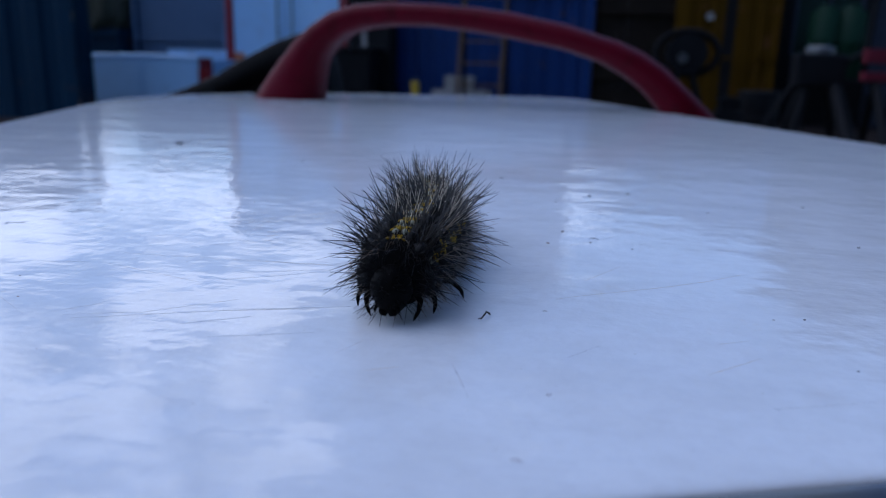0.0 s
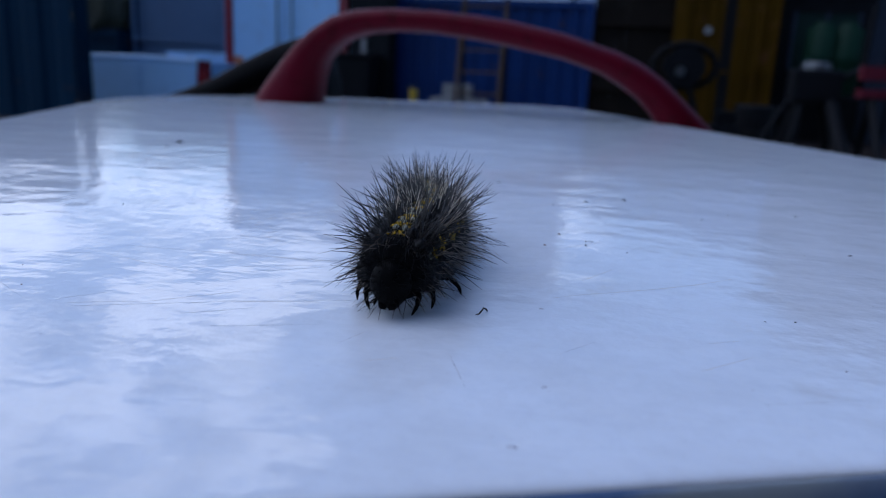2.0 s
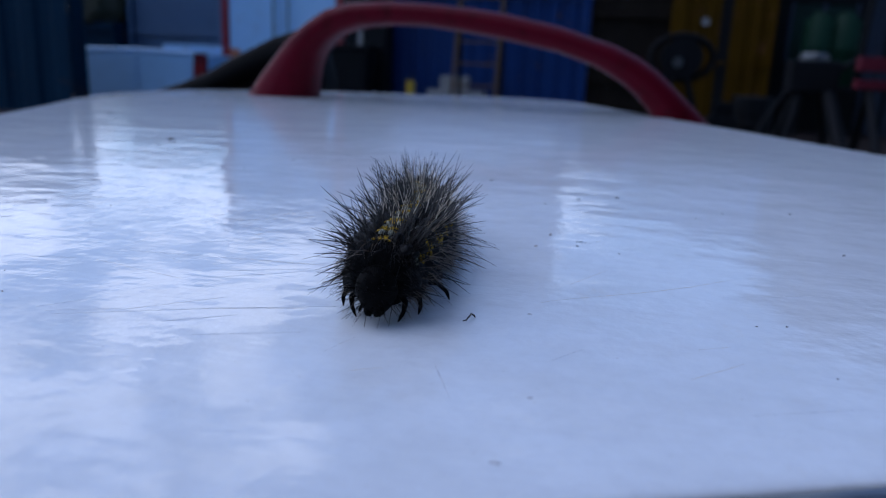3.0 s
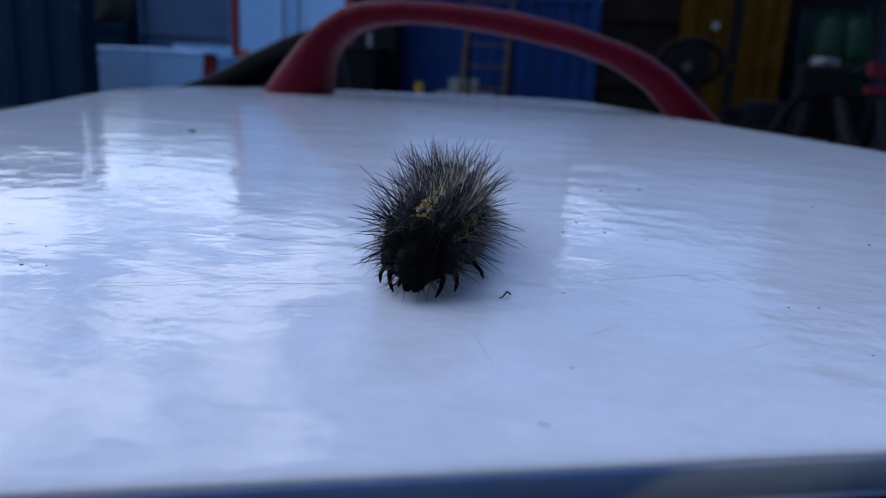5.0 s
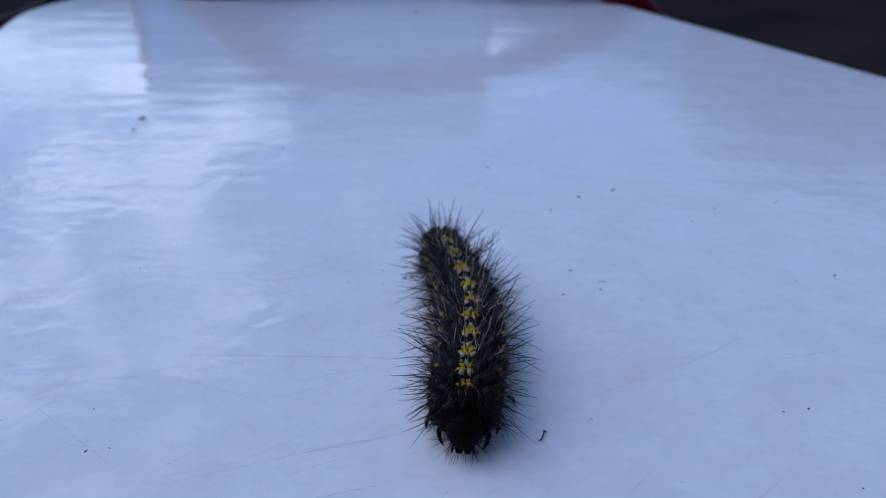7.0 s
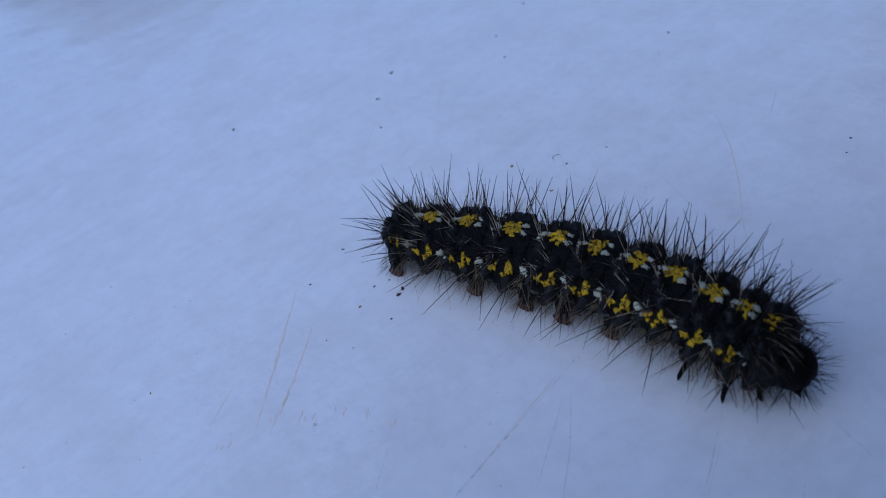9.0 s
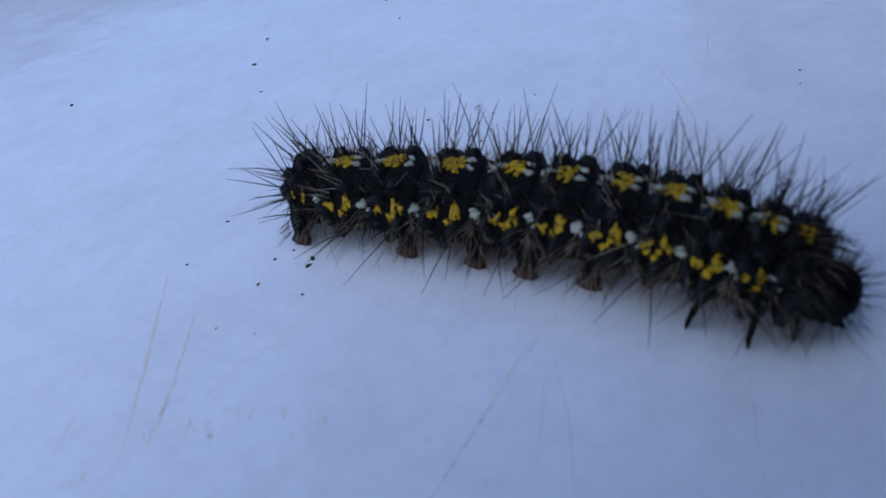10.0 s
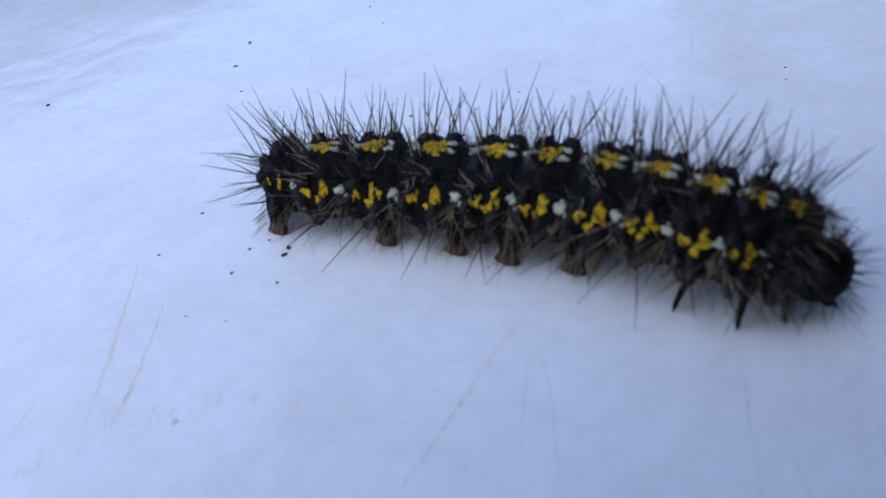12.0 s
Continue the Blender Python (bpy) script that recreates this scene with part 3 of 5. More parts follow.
            for n in range(9 if 0 < s < 9 else 5):
                p, nrm, d = skin(side_y - 0.15 * step / 0.36 + rnd.uniform(-0.03, 0.03), sgn * (1.42 + rnd.uniform(-0.1, 0.2)), 0.02)
                way = (nrm * 0.8 + d * rnd.gauss(-0.2, 0.6) + Vector((0, 0, -rnd.uniform(0.25, 0.8)))).normalized()
                ln = rnd.uniform(0.18, 0.46) * CM
                way.z = max(way.z, -(p.z - 0.0002) / ln)
                hair(hb, p, way, ln, rnd.uniform(0.0026, 0.0040) * CM, Vector((0, 0, -0.08)) + d * rnd.uniform(-0.1, 0.1), rnd)
            part("fine_hair", hb, M_HAIR_BROWN if s < 9 else M_HAIR, seg, "fine brown hairs" if s < 9 else "fine black hairs")
    # head capsule
    hb = bmesh.new()
    bmesh.ops.create_uvsphere(hb, u_segments=28, v_segments=18, radius=1.0)
    for v in hb.verts:
        c = v.co.copy()
        groove = 1.0 - 0.07 * math.exp(-(c.x / 0.12) ** 2) * (1 if c.y < 0.2 else 0)
        taper = 1.0 - 0.22 * max(0.0, -c.z)
        v.co = Vector((-0.333 + 0.160 * c.x * taper * groove, -1.70 + 0.165 * c.y * groove - 0.02 * c.z, 0.255 + 0.195 * c.z)) * CM
    head = part("head", hb, M_HEAD, root, "shiny black head capsule", smooth=True)
    for sgn in (-1, 1):
        b = bmesh.new()
        tube(b, [Vector((-0.333 + sgn * 0.085, -1.80, 0.15)) * CM, Vector((-0.333 + sgn * 0.09, -1.825, 0.13)) * CM, Vector((-0.333 + sgn * 0.09, -1.832, 0.115)) * CM], [0.00013, 0.0001, 0.00004], 7)
        part("antenna", b, M_HEAD, head, smooth=True)
        b = bmesh.new()
        tube(b, [Vector((-0.333 + sgn * 0.04, -1.77, 0.125)) * CM, Vector((-0.333 + sgn * 0.035, -1.785, 0.10)) * CM, Vector((-0.333 + sgn * 0.012, -1.785, 0.085)) * CM], [0.0004, 0.00032, 0.00015], 7)
        part("jaw", b, M_HEAD, head, smooth=True)
    hb = bmesh.new()
    for _ in range(300):
        th, ph = rnd.uniform(0, 2 * math.pi), rnd.uniform(-0.7, 1.3)
        n = Vector((math.cos(th) * math.cos(ph), math.sin(th) * math.cos(ph), math.sin(ph)))
        if n.y > 0.5:
            continue
        p = Vector((-0.333 + 0.155 * n.x, -1.695 + 0.16 * n.y - 0.02 * n.z, 0.255 + 0.19 * n.z)) * CM
        hair(hb, p, (n + Vector((rnd.gauss(0, 0.3), rnd.gauss(0, 0.3), rnd.gauss(0, 0.3)))).normalized(), rnd.uniform(0.05, 0.20) * CM, 0.000026, Vector((0, 0, -0.1)), rnd)
    part("hair_tuft", hb, M_HEAD, head)
    # collar hairs combed forward and down over the head
    hb, pb = bmesh.new(), bmesh.new()
    for n in range(130):
        th = rnd.uniform(-1.75, 1.75)
        p, nrm, d = skin(rnd.uniform(-1.68, -1.48), th, 0.0)
        way = (nrm * rnd.uniform(0.15, 0.9) + d * rnd.uniform(0.6, 1.3) + Vector((rnd.gauss(0, 0.25), 0, -0.15))).normalized()
        ln = rnd.uniform(0.09, 0.21) * CM
        way.z = max(way.z, -(p.z - 0.0002) / ln)
        hair(hb if n % 3 == 0 and abs(th) < 1.1 else pb, p, way, ln, rnd.uniform(0.0022, 0.0036) * CM, Vector((0, 0, -0.45)) + d * 0.1, rnd)
    part("collar", hb, M_HAIR_BROWN, root, "fine brown hairs drooping over the head")
    part("collar", pb, M_HAIR, root, "fine black hairs drooping over the head")
    # jointed true legs: foot, and the height and place where they leave the body
    for fx, fy, hy in ((-0.52, -1.62, -1.60), (-0.69, -1.42, -1.42), (-0.70, -1.075, -1.14), (-0.18, -1.64, -1.60), (-0.075, -1.43, -1.42), (0.075, -0.985, -1.14)):
        cx, _, w = station(hy)
        sgn = 1 if fx > cx else -1
        hip = Vector((cx + sgn * w * 0.55, hy, 0.20))
        foot = Vector((fx, fy, 0.004))
        knee = hip.lerp(foot, 0.45) + Vector((sgn * 0.06, 0, 0.05))
        shin = hip.lerp(foot, 0.78) + Vector((sgn * 0.04, 0, 0.03))
        b = bmesh.new()
        tube(b, [p * CM for p in (hip, hip.lerp(knee, 0.6), knee, knee.lerp(shin, 0.15), shin, shin.lerp(foot, 0.2), foot)], [0.00042, 0.00029, 0.00020, 0.00023, 0.00015, 0.00017, 0.00005], 9)
        part("leg", b, M_HEAD, root, "glossy black jointed leg", smooth=True)
    # fleshy prolegs
    for fy, fx in ((1.57, -1.13), (0.80, -0.895), (0.32, -0.775), (-0.025, -0.715), (-0.43, -0.62)):
        cx, _, w = station(fy)
        for sgn in (-1, 1):
            x = fx if sgn < 0 else 2 * cx - fx
            b = bmesh.new()
            tube(b, [p * CM for p in (Vector((cx + sgn * w * 0.5, fy, 0.24)), Vector((x - sgn * 0.06, fy, 0.17)), Vector((x - sgn * 0.03, fy, 0.11)), Vector((x - sgn * 0.01, fy, 0.06)))],
                 [0.0011, 0.00095, 0.00075, 0.00055], 12)
            leg = part("proleg", b, M_SKIN, root, "short black fleshy proleg", smooth=True)
            b = bmesh.new()
            rings = []
            for z, rx, ry, out in ((0.10, 0.045, 0.050, -0.012), (0.070, 0.046, 0.056, -0.006), (0.045, 0.048, 0.068, 0.002), (0.022, 0.046, 0.082, 0.008), (0.010, 0.040, 0.086, 0.010), (0.003, 0.030, 0.076, 0.006)):
                ring = []
                for j in range(24):
                    a = 2 * math.pi * j / 24
                    crimp = 1 + 0.09 * math.sin(8 * a + fy * 9) * (1 if z < 0.06 else 0.3)
                    ring.append(Vector((x + sgn * out + rx * crimp * math.cos(a), fy + ry * crimp * math.sin(a), z)) * CM)
                rings.append(ring)
            ring_loft(b, rings)
            part("foot", b, M_PROLEG, leg, "flared brown foot", smooth=True)
            hb = bmesh.new()
            for _ in range(60):
                a = rnd.uniform(0, 2 * math.pi)
                p = Vector((x - sgn * 0.03 + 0.09 * math.cos(a), fy + 0.09 * math.sin(a), rnd.uniform(0.08, 0.17)))
                way = Vector((math.cos(a) * 0.6 + sgn * 0.3, math.sin(a) * 0.6, -0.5)).normalized()
                ln = rnd.uniform(0.08, 0.16)
                way.z = max(way.z, -(p.z - 0.006) / ln)
                hair(hb, p * CM, way, ln * CM, 0.000022, Vector((0, 0, 0)), rnd)
            part("hair_tuft", hb, M_HAIR_BROWN, leg, "fine brown bristles")
    return root


caterpillar = make_caterpillar()


# The yard behind
M_BLUE = material("blue_container_paint", (0.0045, 0.025, 0.11), 0.5, spec=0.2, scale=1.2, fine=40, vary=0.3, stain=(0.05, 0.03, 0.025), stain_at=(0.62, 0.75))
M_TEAL = material("faded_blue_paint", (0.0020, 0.018, 0.040), 0.6, spec=0.08, scale=1.0, fine=30, vary=0.3, stain=(0.05, 0.03, 0.02), stain_at=(0.6, 0.75))
M_YARD_YELLOW = material("yellow_door_paint", (0.062, 0.030, 0.001), 0.6, spec=0.05, scale=1.5, fine=40, vary=0.25, stain=(0.12, 0.05, 0.02), stain_at=(0.6, 0.78))
# white paint with the yard's blue skylight put into its base colour
M_BLUED_WHITE = material("blue_tinted_white_paint", (0.33, 0.55, 0.82), 0.4, scale=1.5, fine=40, vary=0.08, stain=(0.30, 0.42, 0.62), stain_at=(0.55, 0.8))
M_RED_PAINT = material("red_paint", (0.20, 0.012, 0.02), 0.45, scale=4, fine=60, vary=0.2)
M_DULL_RED = material("dull_red_paint", (0.10, 0.010, 0.020), 0.6, spec=0.2, scale=4, fine=60, vary=0.3)
M_LAMP_RED = material("red_lamp_lens", (0.16, 0.006, 0.012), 0.3, scale=10, fine=80, vary=0.1)
M_LAMP_ORANGE = material("orange_lamp_lens", (0.40, 0.15, 0.08), 0.3, scale=10, fine=80, vary=0.1)
M_STEEL = material("dull_steel", (0.12, 0.125, 0.13), 0.45, metal=0.8, scale=5, fine=60, vary=0.2)
M_RUBBER = material("black_rubber", (0.008, 0.008, 0.009), 0.8, spec=0.12, scale=10, fine=80, vary=0.3)
M_DARK_PAINT = material("dark_machine_paint", (0.006, 0.0065, 0.008), 0.6, spec=0.12, scale=5, fine=60, vary=0.4)
M_WOOD = material("brown_wood", (0.07, 0.038, 0.02), 0.7, scale=4, fine=50, vary=0.4, bump=0.3, bump_dist=0.003)
M_DARK_WOOD = material("dark_timber", (0.014, 0.010, 0.007), 0.85, spec=0.1, scale=3, fine=40, vary=0.5, bump=0.3, bump_dist=0.003)
M_CONCRETE = material("grey_concrete", (0.24, 0.23, 0.22), 0.85, scale=3, fine=50, vary=0.25, bump=0.4, bump_dist=0.004)
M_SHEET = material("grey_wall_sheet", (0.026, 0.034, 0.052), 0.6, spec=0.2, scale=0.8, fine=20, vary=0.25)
M_GLASS = material("window_glass", (0.015, 0.03, 0.025), 0.08, scale=2, fine=20, vary=0.3)
M_GREEN = material("green_plastic", (0.004, 0.022, 0.011), 0.6, spec=0.12, scale=4, fine=50, vary=0.2)
M_YELLOW_PLASTIC = material("yellow_plastic", (0.55, 0.36, 0.03), 0.45, scale=4, fine=50, vary=0.15)
M_TARP = material("olive_tarpaulin", (0.035, 0.035, 0.018), 0.8, scale=3, fine=40, vary=0.4, bump=0.5, bump_dist=0.01)
M_PALE_BLUE = material("pale_blue_container_paint", (0.66, 0.74, 0.86), 0.55, spec=0.3, scale=1.2, fine=40, vary=0.25, stain=(0.36, 0.33, 0.32), stain_at=(0.6, 0.78))
# grey cladding with blue put in, so that the lid mirrors it bluer
M_FAR = material("blued_grey_cladding", (0.40, 0.48, 0.64), 0.7, spec=0.2, scale=0.5, fine=12, vary=0.3)
M_MESH_BLUE = material("pale_blue_mesh", (0.09, 0.145, 0.24), 0.6, scale=3, fine=50, vary=0.2)


def corrugated(bm, x0, x1, z0, z1, y, pitch=0.28, depth=0.036):
    """A sheet of trapezoid ribs along x, facing -y."""
    pts, x, k = [], x0, 0
    while x < x1 - 1e-6:
        for dx, d in ((0.0, 0.0), (0.30, 0.0), (0.42, depth), (0.78, depth), (0.90, 0.0)):
            if x + dx * pitch < x1:
                pts.append((x + dx * pitch, y + d))
        x += pitch
    pts.append((x1, y))
    a = [bm.verts.new((px, py, z0)) for px, py in pts]
    b = [bm.verts.new((px, py, z1)) for px, py in pts]
    for i in range(len(pts) - 1):
        bm.faces.new((a[i], a[i + 1], b[i + 1], b[i]))


def container(label, x0, x1, y0, y1, z0, h, mat, doors=False, group="shipping containers"):
    root = thing("shipping_container", label, "container", group)
    z1, p = z0 + h, 0.12
    if doors:
        xm = (x0 + x1) / 2
        for a, b in ((x0 + p, xm - 0.08), (xm + 0.08, x1 - p)):
            bm = bmesh.new()
            corrugated(bm, a, b, z0 + 0.16, z1 - 0.12, y0 + 0.05, 0.42, 0.03)
            door = part("door", bm, mat, root)
            for f in (0.3, 0.72):
                bm = bmesh.new()
                cx = a + (b - a) * f
                tube(bm, [(cx, y0 - 0.01, z0 + 0.10), (cx, y0 - 0.01, z1 - 0.08)], [0.017, 0.017], 8)
                box(bm, (cx - 0.01, y0 - 0.04, z0 + 1.0), (cx + 0.26, y0 - 0.015, z0 + 1.04))
                part("lock_bar", bm, mat, door, "painted lock bar")
        box_part("door_seal", (xm - 0.08, y0 + 0.05, z0 + 0.16), (xm + 0.08, y0 + 0.09, z1 - 0.12), M_RUBBER, root)
        bm = bmesh.new()
        tube(bm, [(xm - 0.30, y0 + 0.035, z0 + 1.62), (xm - 0.30, y0 + 0.02, z0 + 1.62)], [0.065, 0.06], 24)
        part("round_sign", bm, M_CONCRETE, root, "round pale sign plate")
    else:
        bm = bmesh.new()
        corrugated(bm, x0 + p, x1 - p, z0 + 0.16, z1 - 0.12, y0 + 0.03)
        part("front_wall", bm, mat, root)
    for name, xa in (("side_wall", x0 + 0.03), ("side_wall", x1 - 0.06)):
        box_part(name, (xa, y0 + p, z0 + 0.16), (xa + 0.03, y1 - p, z1 - 0.12), mat, root)
    box_part("back_wall", (x0 + p, y1 - 0.06, z0 + 0.16), (x1 - p, y1 - 0.03, z1 - 0.12), mat, root)
    box_part("roof", (x0 + 0.02, y0 + 0.02, z1 - 0.05), (x1 - 0.02, y1 - 0.02, z1 - 0.02), mat, root)
    box_part("floor_deck", (x0 + 0.02, y0 + 0.02, z0 + 0.10), (x1 - 0.02, y1 - 0.02, z0 + 0.15), M_DARK_WOOD, root)
    for xa in (x0, x1 - p):
        for ya in (y0, y1 - p):
            box_part("corner_post", (xa, ya, z0), (xa + p, ya + p, z1), mat, root, bevel=0.01)
    for za, zb in ((z0, z0 + 0.155), (z1 - 0.115, z1 - 0.003)):
        box_part("rail", (x0 + p, y0 + 0.005, za), (x1 - p, y0 + 0.10, zb), mat, root)
        box_part("rail", (x0 + p, y1 - 0.10, za), (x1 - p, y1 - 0.005, zb), mat, root)
    return root


def wheel(parent, x, y, r, w):
    bm = bmesh.new()
    prof = [(0.62, -0.5), (0.9, -0.5), (1.0, -0.35), (1.0, 0.35), (0.9, 0.5), (0.62, 0.5)]
    rings = []
    for k in range(24):
        a = 2 * math.pi * k / 24
        rings.append([Vector((x + f * w, y + r * q * math.cos(a), GROUND + r + r * q * math.sin(a))) for q, f in prof])
    ring_loft(bm, rings + [rings[0]], cap=False)
    tyre = part("wheel", bm, M_RUBBER, parent)
    bm = bmesh.new()
    tube(bm, [(x - w * 0.3, y, GROUND + r), (x + w * 0.3, y, GROUND + r)], [r * 0.62, r * 0.62], 20)
    part("rim", bm, M_STEEL, tyre)


def make_trailer():
    root = thing("trailer", "white tipping trailer with board sides and red corner lamps", "trailer")
    x0, x1, y0, y1, z0, z1 = -8.20, -6.30, 10.80, 13.0, -0.62, -0.09
    xm = (x0 + x1) / 2
    for a, b in ((x0, xm - 0.006), (xm + 0.006, x1)):
        tg = box_part("tailgate", (a, y0, z0 - 0.25), (b, y0 + 0.05, z1 - 0.06), M_BLUED_WHITE, root, bevel=0.012)
        box_part("pressed_panel", (a + 0.08, y0 - 0.008, z0 - 0.17), (b - 0.08, y0 + 0.002, z1 - 0.16), M_BLUED_WHITE, tg, bevel=0.003)
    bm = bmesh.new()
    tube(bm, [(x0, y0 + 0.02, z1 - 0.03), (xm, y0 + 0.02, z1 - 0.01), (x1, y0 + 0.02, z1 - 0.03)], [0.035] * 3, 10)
    part("top_rail", bm, M_BLUED_WHITE, root)
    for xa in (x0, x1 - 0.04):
        box_part("side_board", (xa, y0 + 0.055, z0), (xa + 0.04, y1, z1 - 0.06), M_BLUED_WHITE, root, bevel=0.01)
    box_part("headboard", (x0 + 0.045, y1 - 0.04, z0), (x1 - 0.045, y1, z1 + 0.1), M_BLUED_WHITE, root, bevel=0.01)
    box_part("bed", (x0 + 0.045, y0 + 0.055, z0 - 0.06), (x1 - 0.045, y1 - 0.045, z0), M_DARK_WOOD, root)
    box_part("chassis", (x0 + 0.4, y0 + 0.1, z0 - 0.2), (x1 - 0.4, y1 + 0.8, z0 - 0.065), M_DARK_PAINT, root)
    for xa, xb in ((x0 - 0.12, x0 - 0.01), (x1 + 0.01, x1 + 0.22)):
        box_part("lamp_bracket", (xa, y0 + 0.01, z0 - 0.28), (xb, y0 + 0.06, z1 - 0.02), M_DULL_RED, root, "dark red lamp post", bevel=0.01)
        box_part("tail_lamp", (xa + 0.01, y0 - 0.03, z0 + 0.02), (xb - 0.01, y0 + 0.005, z0 + 0.35), M_LAMP_RED, root, "red lens", bevel=0.01)
    for xa in (x0 - 0.06, x1 + 0.06):
        wheel(root, xa, y0 + 1.2, 0.33, 0.2)


def make_van():
    root = thing("box_van", "white box van with red corner strips parked tail out", "van")
    x0, x1, y0, y1, z0, z1 = -6.32, -4.42, 12.0, 16.0, -0.18, 2.95
    xm = (x0 + x1) / 2
    for a, b in ((x0 + 0.02, xm - 0.008), (xm + 0.008, x1 - 0.02)):
        door = box_part("rear_door", (a, y0, z0), (b, y0 + 0.05, z1 - 0.1), M_BLUED_WHITE, root, bevel=0.012)
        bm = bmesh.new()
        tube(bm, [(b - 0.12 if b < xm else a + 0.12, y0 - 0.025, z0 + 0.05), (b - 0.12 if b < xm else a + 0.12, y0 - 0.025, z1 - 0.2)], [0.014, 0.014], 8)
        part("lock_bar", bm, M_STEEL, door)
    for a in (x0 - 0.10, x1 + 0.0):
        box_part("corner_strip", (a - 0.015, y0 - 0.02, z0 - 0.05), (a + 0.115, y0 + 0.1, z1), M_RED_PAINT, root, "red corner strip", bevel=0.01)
        box_part("side_panel", (a + 0.02, y0 + 0.105, z0), (a + 0.08, y1, z1), M_BLUED_WHITE, root)
    box_part("roof", (x0 - 0.1, y0 + 0.02, z1 + 0.002), (x1 + 0.1, y1, z1 + 0.06), M_BLUED_WHITE, root, bevel=0.02)
    box_part("floor_frame", (x0 - 0.05, y0 + 0.06, z0 - 0.16), (x1 + 0.05, y1, z0 - 0.06), M_DARK_PAINT, root)
    box_part("bumper", (x0, y0 - 0.06, z0 - 0.42), (x1, y0 + 0.04, z0 - 0.28), M_DARK_PAINT, root, bevel=0.02)
    box_part("bumper_bracket", (xm - 0.4, y0 - 0.02, z0 - 0.30), (xm + 0.4, y0 + 0.2, z0 - 0.10), M_DARK_PAINT, root)
    box_part("cab", (x0 + 0.05, y1 + 0.1, -0.5), (x1 - 0.05, y1 + 1.7, 1.4), M_BLUED_WHITE, root, bevel=0.15)
    for a in (x0 + 0.12, x1 - 0.22):
        box_part("tail_lamp", (a - 0.09, y0 - 0.05, z0 + 0.02), (a + 0.09, y0 - 0.012, z0 + 0.16), M_LAMP_ORANGE, root, "orange lamp lens", bevel=0.01)
    for x in (x0 + 0.15, x1 - 0.15):
        for y in (y0 + 1.0, y1 + 0.8):
            wheel(root, x, y, 0.36, 0.24)


def make_hoarding_panel():
    root = thing("site_hoarding", "tall dark blue ribbed steel site hoarding", "hoarding")
    x0, x1, y0, y1, z1 = -11.6, -6.86, 8.8, 9.1, 1.85
    bm = bmesh.new()
    corrugated(bm, x0 + 0.05, x1 - 0.05, GROUND + 0.02, z1 - 0.06, y0, 0.5, 0.04)
    part("front_sheet", bm, M_TEAL, root)
    for xa in (x0, -7.75, x1 - 0.05):
        box_part("post", (xa, y0 + 0.06, GROUND), (xa + 0.05, y1, z1 - 0.06), M_TEAL, root)
    box_part("top_rail", (x0, y0 - 0.04, z1 - 0.058), (x1, y1, z1), M_TEAL, root, bevel=0.02)


def make_locker(x0, x1, y0, y1, z1=1.45):
    root = thing("steel_locker", "tall black steel locker with double doors", "locker", "steel lockers")
    box_part("case", (x0, y0 + 0.03, GROUND + 0.08), (x1, y1, z1), M_DARK_PAINT, root, bevel=0.01)
    xm = (x0 + x1) / 2
    for a, b in ((x0 + 0.01, xm - 0.004), (xm + 0.004, x1 - 0.01)):
        door = box_part("door", (a, y0, GROUND + 0.10), (b, y0 + 0.027, z1 - 0.02), M_DARK_PAINT, root, bevel=0.006)
        box_part("handle", (b - 0.05 if b < xm else a + 0.03, y0 - 0.02, 0.0), (b - 0.03 if b < xm else a + 0.05, y0 - 0.002, 0.14), M_STEEL, door)
    box_part("notice", (xm - 0.13, y0 - 0.006, 0.10), (xm - 0.05, y0 - 0.001, 0.34), M_CONCRETE, root, "pale paper notice")
    for x in (x0 + 0.02, x1 - 0.08):
        for y in (y0 + 0.05, y1 - 0.08):
            box_part("foot", (x, y, GROUND), (x + 0.06, y + 0.06, GROUND + 0.078), M_DARK_PAINT, root)


def make_mesh_cage():
    root = thing("mesh_cage", "pale blue wire mesh stillage standing against the container", "cage")
    x0, x1, y0, y1, z1 = -8.9, -7.0, 13.05, 13.9, 1.35
    for x in (x0, x1 - 0.05):
        for y in (y0, y1 - 0.05):
            box_part("post", (x, y, GROUND), (x + 0.05, y + 0.05, z1), M_MESH_BLUE, root)
    for z in (GROUND + 0.1, 0.2, z1 - 0.05):
        box_part("rail", (x0 + 0.05, y0, z), (x1 - 0.05, y0 + 0.04, z + 0.05), M_MESH_BLUE, root)
    for k in range(13):
        x = x0 + 0.12 + k * (x1 - x0 - 0.2) / 13
        box_part("wire", (x, y0 + 0.045, GROUND + 0.12), (x + 0.012, y0 + 0.057, z1 - 0.05), M_MESH_BLUE, root)
    for k in range(10):
        z = GROUND + 0.3 + k * 0.2
        box_part("wire", (x0 + 0.05, y0 + 0.059, z), (x1 - 0.05, y0 + 0.069, z + 0.012), M_MESH_BLUE, root)
    box_part("sheet", (x0 + 0.06, y0 + 0.12, GROUND + 0.12), (x1 - 0.06, y0 + 0.14, z1 - 0.1), M_MESH_BLUE, root, "pale blue lining sheet")


